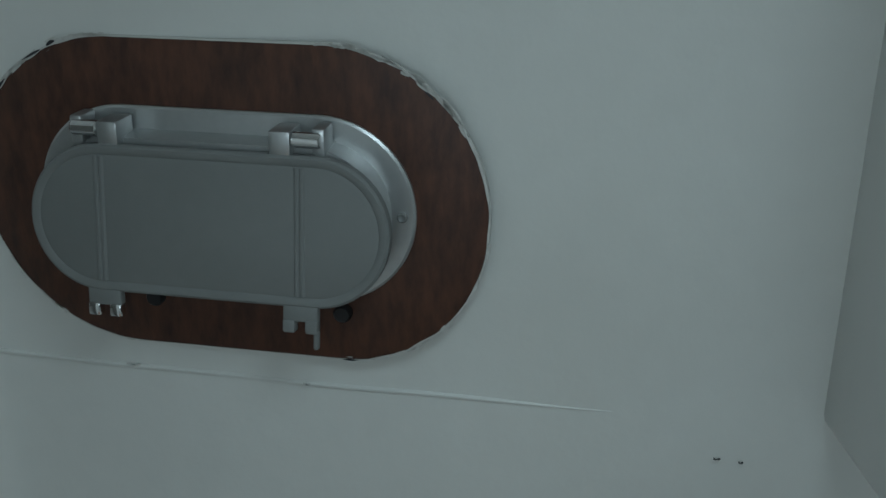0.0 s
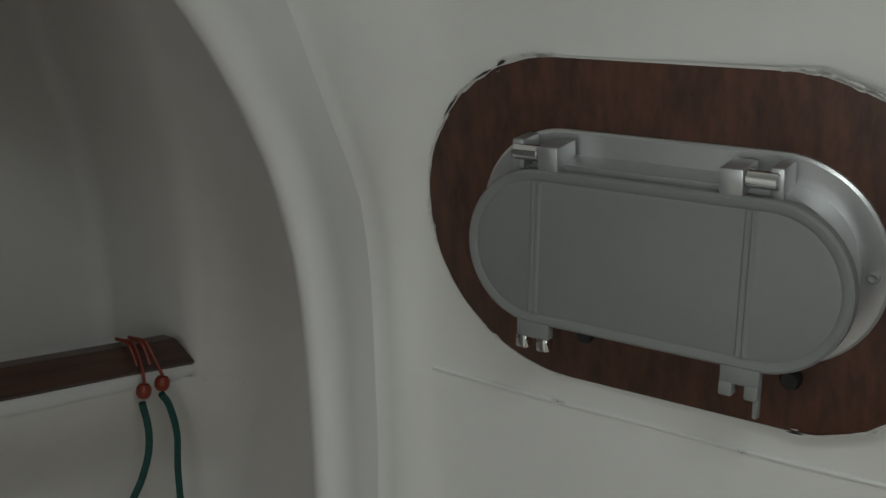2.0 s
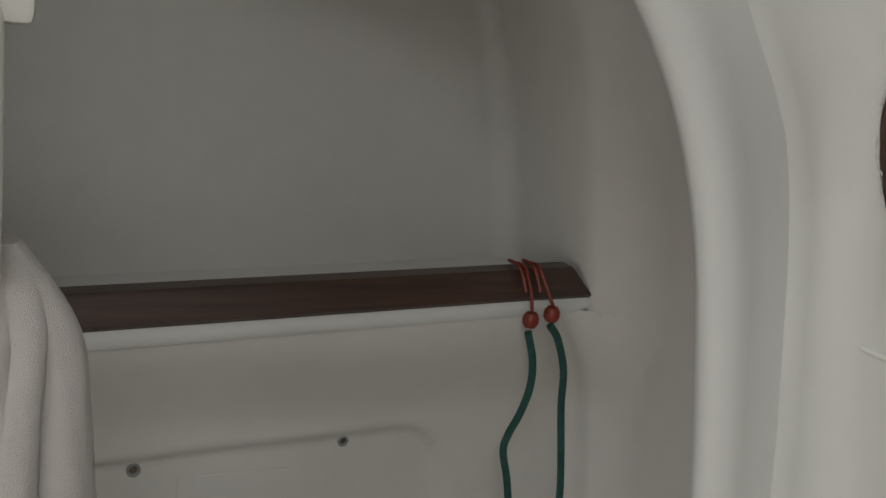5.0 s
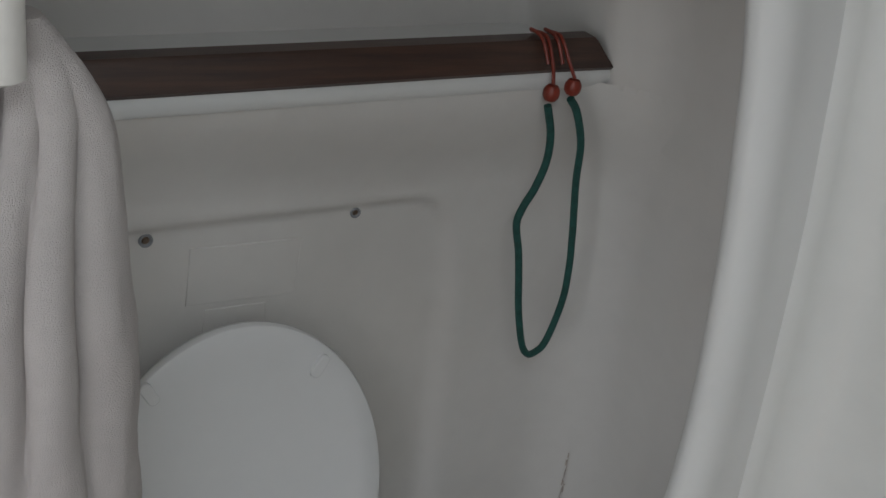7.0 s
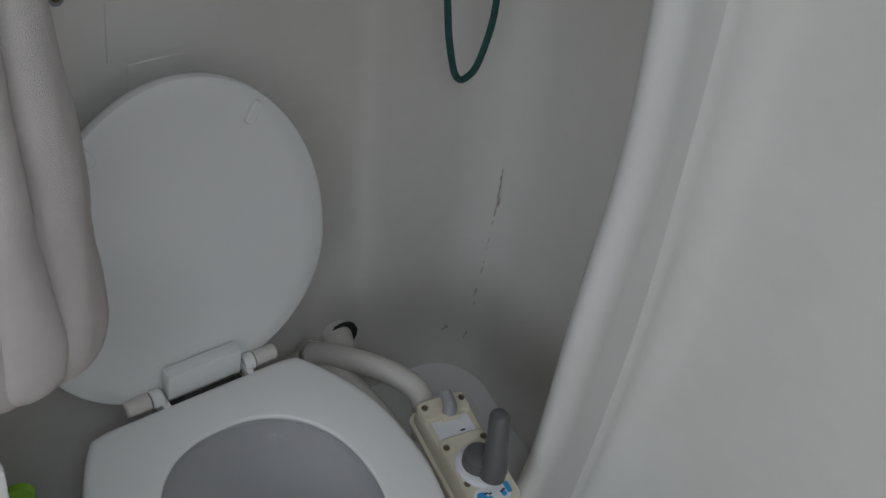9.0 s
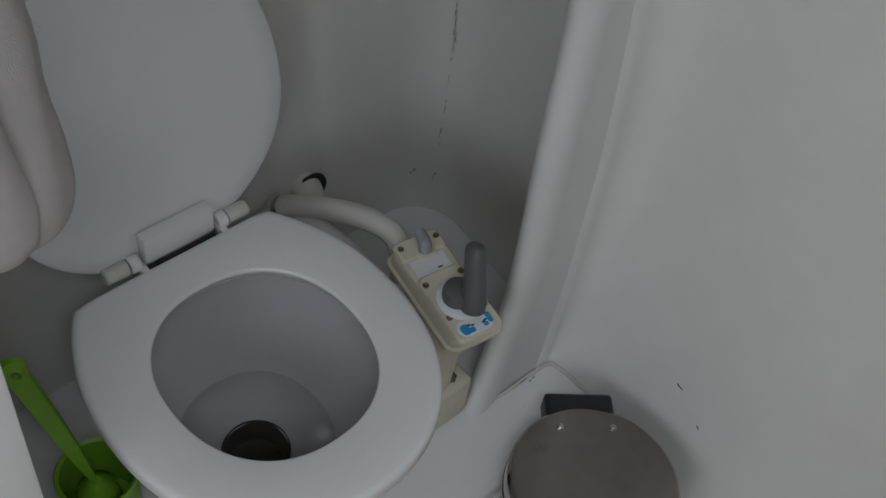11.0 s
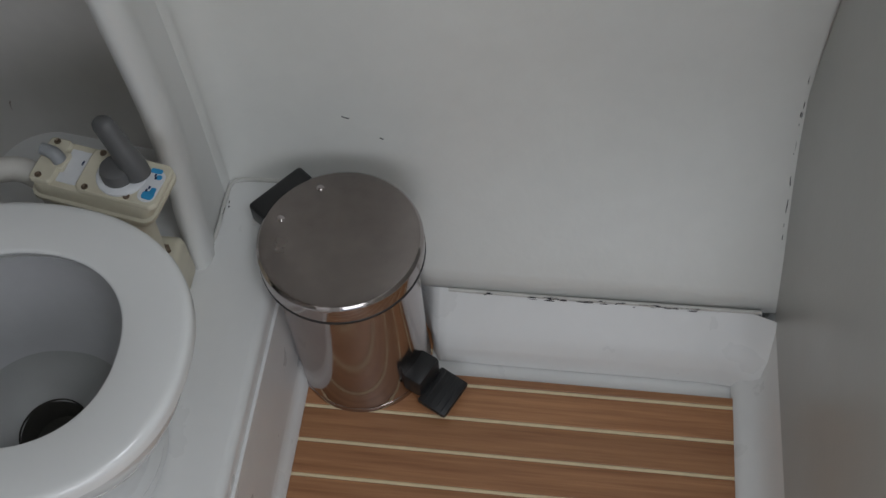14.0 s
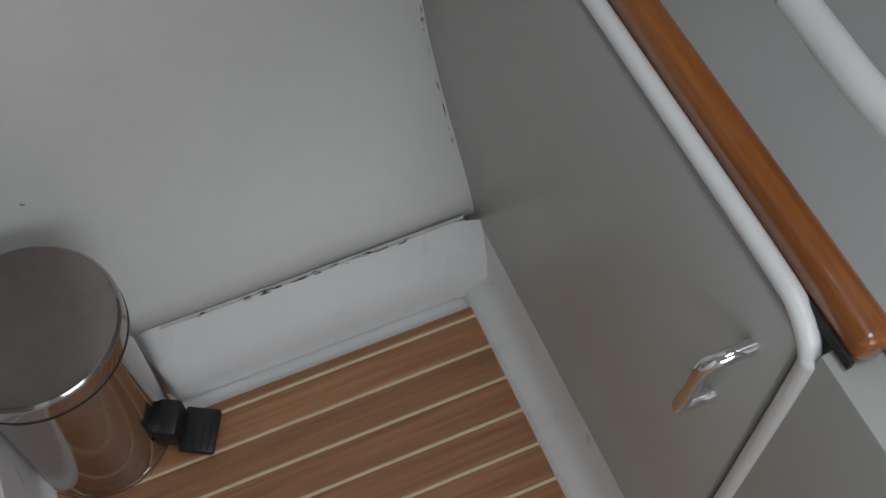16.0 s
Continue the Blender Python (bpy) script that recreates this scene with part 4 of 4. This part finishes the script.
ped = part("pedal", box(0.108, 0.153, -0.030, 0.030, 0.016, 0.027, 0.004, 2, PB @ Matrix.Translation((0, 0, 0.01)) @ Matrix.Rotation(radians(6), 4, "Y")), BLACK, binn, "black ribbed foot pedal")
part("arm", box(0.082, 0.114, -0.024, 0.024, 0.018, 0.060, 0.006, 2, PB), BLACK, ped)
for k in range(4):
    part("rib", box(0.116 + 0.009 * k, 0.120 + 0.009 * k, -0.027, 0.027, 0.0235, 0.0275, 0.001, 1, PB @ Matrix.Translation((0, 0, 0.01)) @ Matrix.Rotation(radians(6), 4, "Y")), BLACK, ped)

# ---- toilet brush ----
br = thing("toilet_brush", "bright green plastic toilet brush standing in its open pot", "brush", (-0.335, -0.428, PLAT))
part("pot", lathe([(0.001, 0.003), (0.036, 0.003), (0.040, 0.012), (0.042, 0.085), (0.044, 0.088), (0.042, 0.091), (0.0385, 0.088), (0.036, 0.014), (0.001, 0.008)], 40, Matrix.Translation((-0.335, -0.428, PLAT)), False, False), GREEN, br)
top_v, low_v = Vector((-0.373, -0.471, 0.508)), Vector((-0.338, -0.430, 0.29))
along_v = (top_v - low_v).normalized()
wide_v = Vector((0.35, 0.94, 0)) - along_v * Vector((0.35, 0.94, 0)).dot(along_v)
wide_v.normalize()
thin_v = along_v.cross(wide_v)
length = (top_v - low_v).length
outer, hole = [], []
for k in range(48):
    a = 2 * math.pi * k / 48
    c, q = math.cos(a), math.sin(a)
    outer.append((c * (0.0135 if q > 0 else 0.011), (length - 0.0135 + 0.0135 * q) if q > 0 else (length - 0.0135) * (1 + q)))
    hole.append((c * 0.0045, length - 0.020 + 0.0062 * q))
place = lambda pts, grow, t: [low_v + wide_v * (x * grow) + along_v * y + thin_v * t for x, y in pts]
part("handle", rings([place(hole, 1, -0.0035), place(hole, 1, 0.0035), place(outer, 0.9, 0.0040), place(outer, 1, 0.0022), place(outer, 1, -0.0022), place(outer, 0.9, -0.0040), place(hole, 1, -0.0035)]), GREEN, br, "flat green handle with a hanging hole")
part("bristle_head", lathe([(0.006, 0.29), (0.020, 0.275), (0.024, 0.25), (0.018, 0.235)], 24, Matrix.Translation((-0.338, -0.430, 0))), GREEN, br)
structure("bulkhead_jamb", box(-0.221, -0.187, -0.561, -0.521, PLAT - 0.002, 0.79, 0.004), GEL, "white edge of the bulkhead beside the toilet", "wall")

# ---- mildew along the seams ----
rng = random.Random(4)


def mildew(points, count, spread, normal, label, mat=MOULD):
    bm = bmesh.new()
    for _ in range(count):
        s = rng.random() ** 0.8 * (len(points) - 1)
        i = min(int(s), len(points) - 2)
        p = Vector(points[i]).lerp(Vector(points[i + 1]), s - i)
        d = (Vector(points[i + 1]) - Vector(points[i])).normalized()
        side = d.cross(normal).normalized()
        if noise.noise(p * 26) < -0.12:
            continue
        L, w = rng.uniform(0.0015, 0.010), rng.uniform(0.0003, 0.0012)
        c = p + side * rng.gauss(0, spread) + normal * 0.0022
        k = 6
        vs = [bm.verts.new(c + d * (L * math.cos(2 * math.pi * a / k)) * rng.uniform(0.6, 1) + side * (w * math.sin(2 * math.pi * a / k)) * rng.uniform(0.5, 1)) for a in range(k)]
        bm.faces.new(vs)
    return tagged(mesh_object("mildew", bm, mat), label, "mildew", kind="stuff")


kn = Vector((0, -0.78, 0.62))
structure("seam_sealant", tube([(0.115, 0.060, 0.089), (0.3, 0.059, 0.090), (0.53, 0.058, 0.094)], 0.0028, 8, 10), SEALANT, "uneven white sealant bead along the hull seam", "sealant")
mildew([(0.115, 0.0572, 0.0905), (0.3, 0.0562, 0.0915), (0.51, 0.0555, 0.0945)], 100, 0.0011, kn, "black mildew specks along the hull seam")
mildew([(0.5455, hull_y(0.54, z) - 0.002, z) for z in (0.10, 0.2, 0.3, 0.36)], 22, 0.0012, Vector((-1, -0.5, 0)).normalized(), "black mildew specks in the cabinet corner")
mildew([(-0.4885, 0.140, 0.302), (-0.4885, 0.150, 0.304)], 4, 0.003, Vector((0.8, -0.6, 0)).normalized(), "tiny dark specks in the alcove corner")
mildew([(-0.468, lerp(SIDE, z) - 0.0155, z) for z in (0.225, 0.27, 0.33, 0.40, 0.47, 0.54, 0.61)], 46, 0.0009, Vector((0.57, -0.82, 0)), "brownish hairline grime down the alcove corner", SCUFF)
structure("platform_sealant", tube([(-0.190, -0.015, 0.2215), (-0.176, 0.03, 0.2215), (-0.175, 0.09, 0.2215), (-0.173, 0.115, 0.2215), (-0.160, 0.124, 0.2215), (-0.12, 0.126, 0.2215), (-0.085, 0.124, 0.2215)], 0.0028, 8, 8), SEALANT, "rough white sealant bead where bulkhead meets platform", "sealant")
mildew([(-0.186, -0.01, 0.2225), (-0.173, 0.03, 0.2225), (-0.171, 0.09, 0.2225)], 9, 0.002, Vector((0.5, 0, 0.87)), "brownish dirt specks along the platform sealant")

# ---- teak sole ----
floor = bpy.data.objects["floor"]
PITCH, SEAM = 0.0498, 0.0052
first = -0.0375


def plank_mesh(x0, x1, wdt):
    bm = box(x0, x1, -wdt / 2, wdt / 2, -0.010, 0.0, 0.0012, 1)
    bmesh.ops.recalc_face_normals(bm, faces=bm.faces[:])
    me = bpy.data.meshes.new("plank")
    bm.to_mesh(me)
    bm.free()
    me.materials.append(TEAK)
    return me


whole = plank_mesh(-0.071, 0.507, PITCH - SEAM)
short = plank_mesh(-0.071, 0.0935, PITCH - SEAM)
seam = plank_mesh(-0.071, 0.507, SEAM)
seam.materials[0] = TEAKSEAM
seam_short = plank_mesh(-0.071, 0.0935, SEAM)
seam_short.materials[0] = TEAKSEAM
for k in range(-3, 28):
    y = first - PITCH * (k - 0.5) - PITCH
    back = y > -0.03
    ob = new("plank", short if back else whole)
    ob.location, ob.parent = (0, y, 0), floor
    ob = new("seam_strip", seam_short if first - PITCH * k > -0.03 else seam)
    ob.location, ob.parent = (0, first - PITCH * k, -0.0006), floor
ob = new("plank", plank_mesh(0.0985, 0.507, 0.012))
ob.location, ob.parent = (0, first + 0.0086, 0), floor
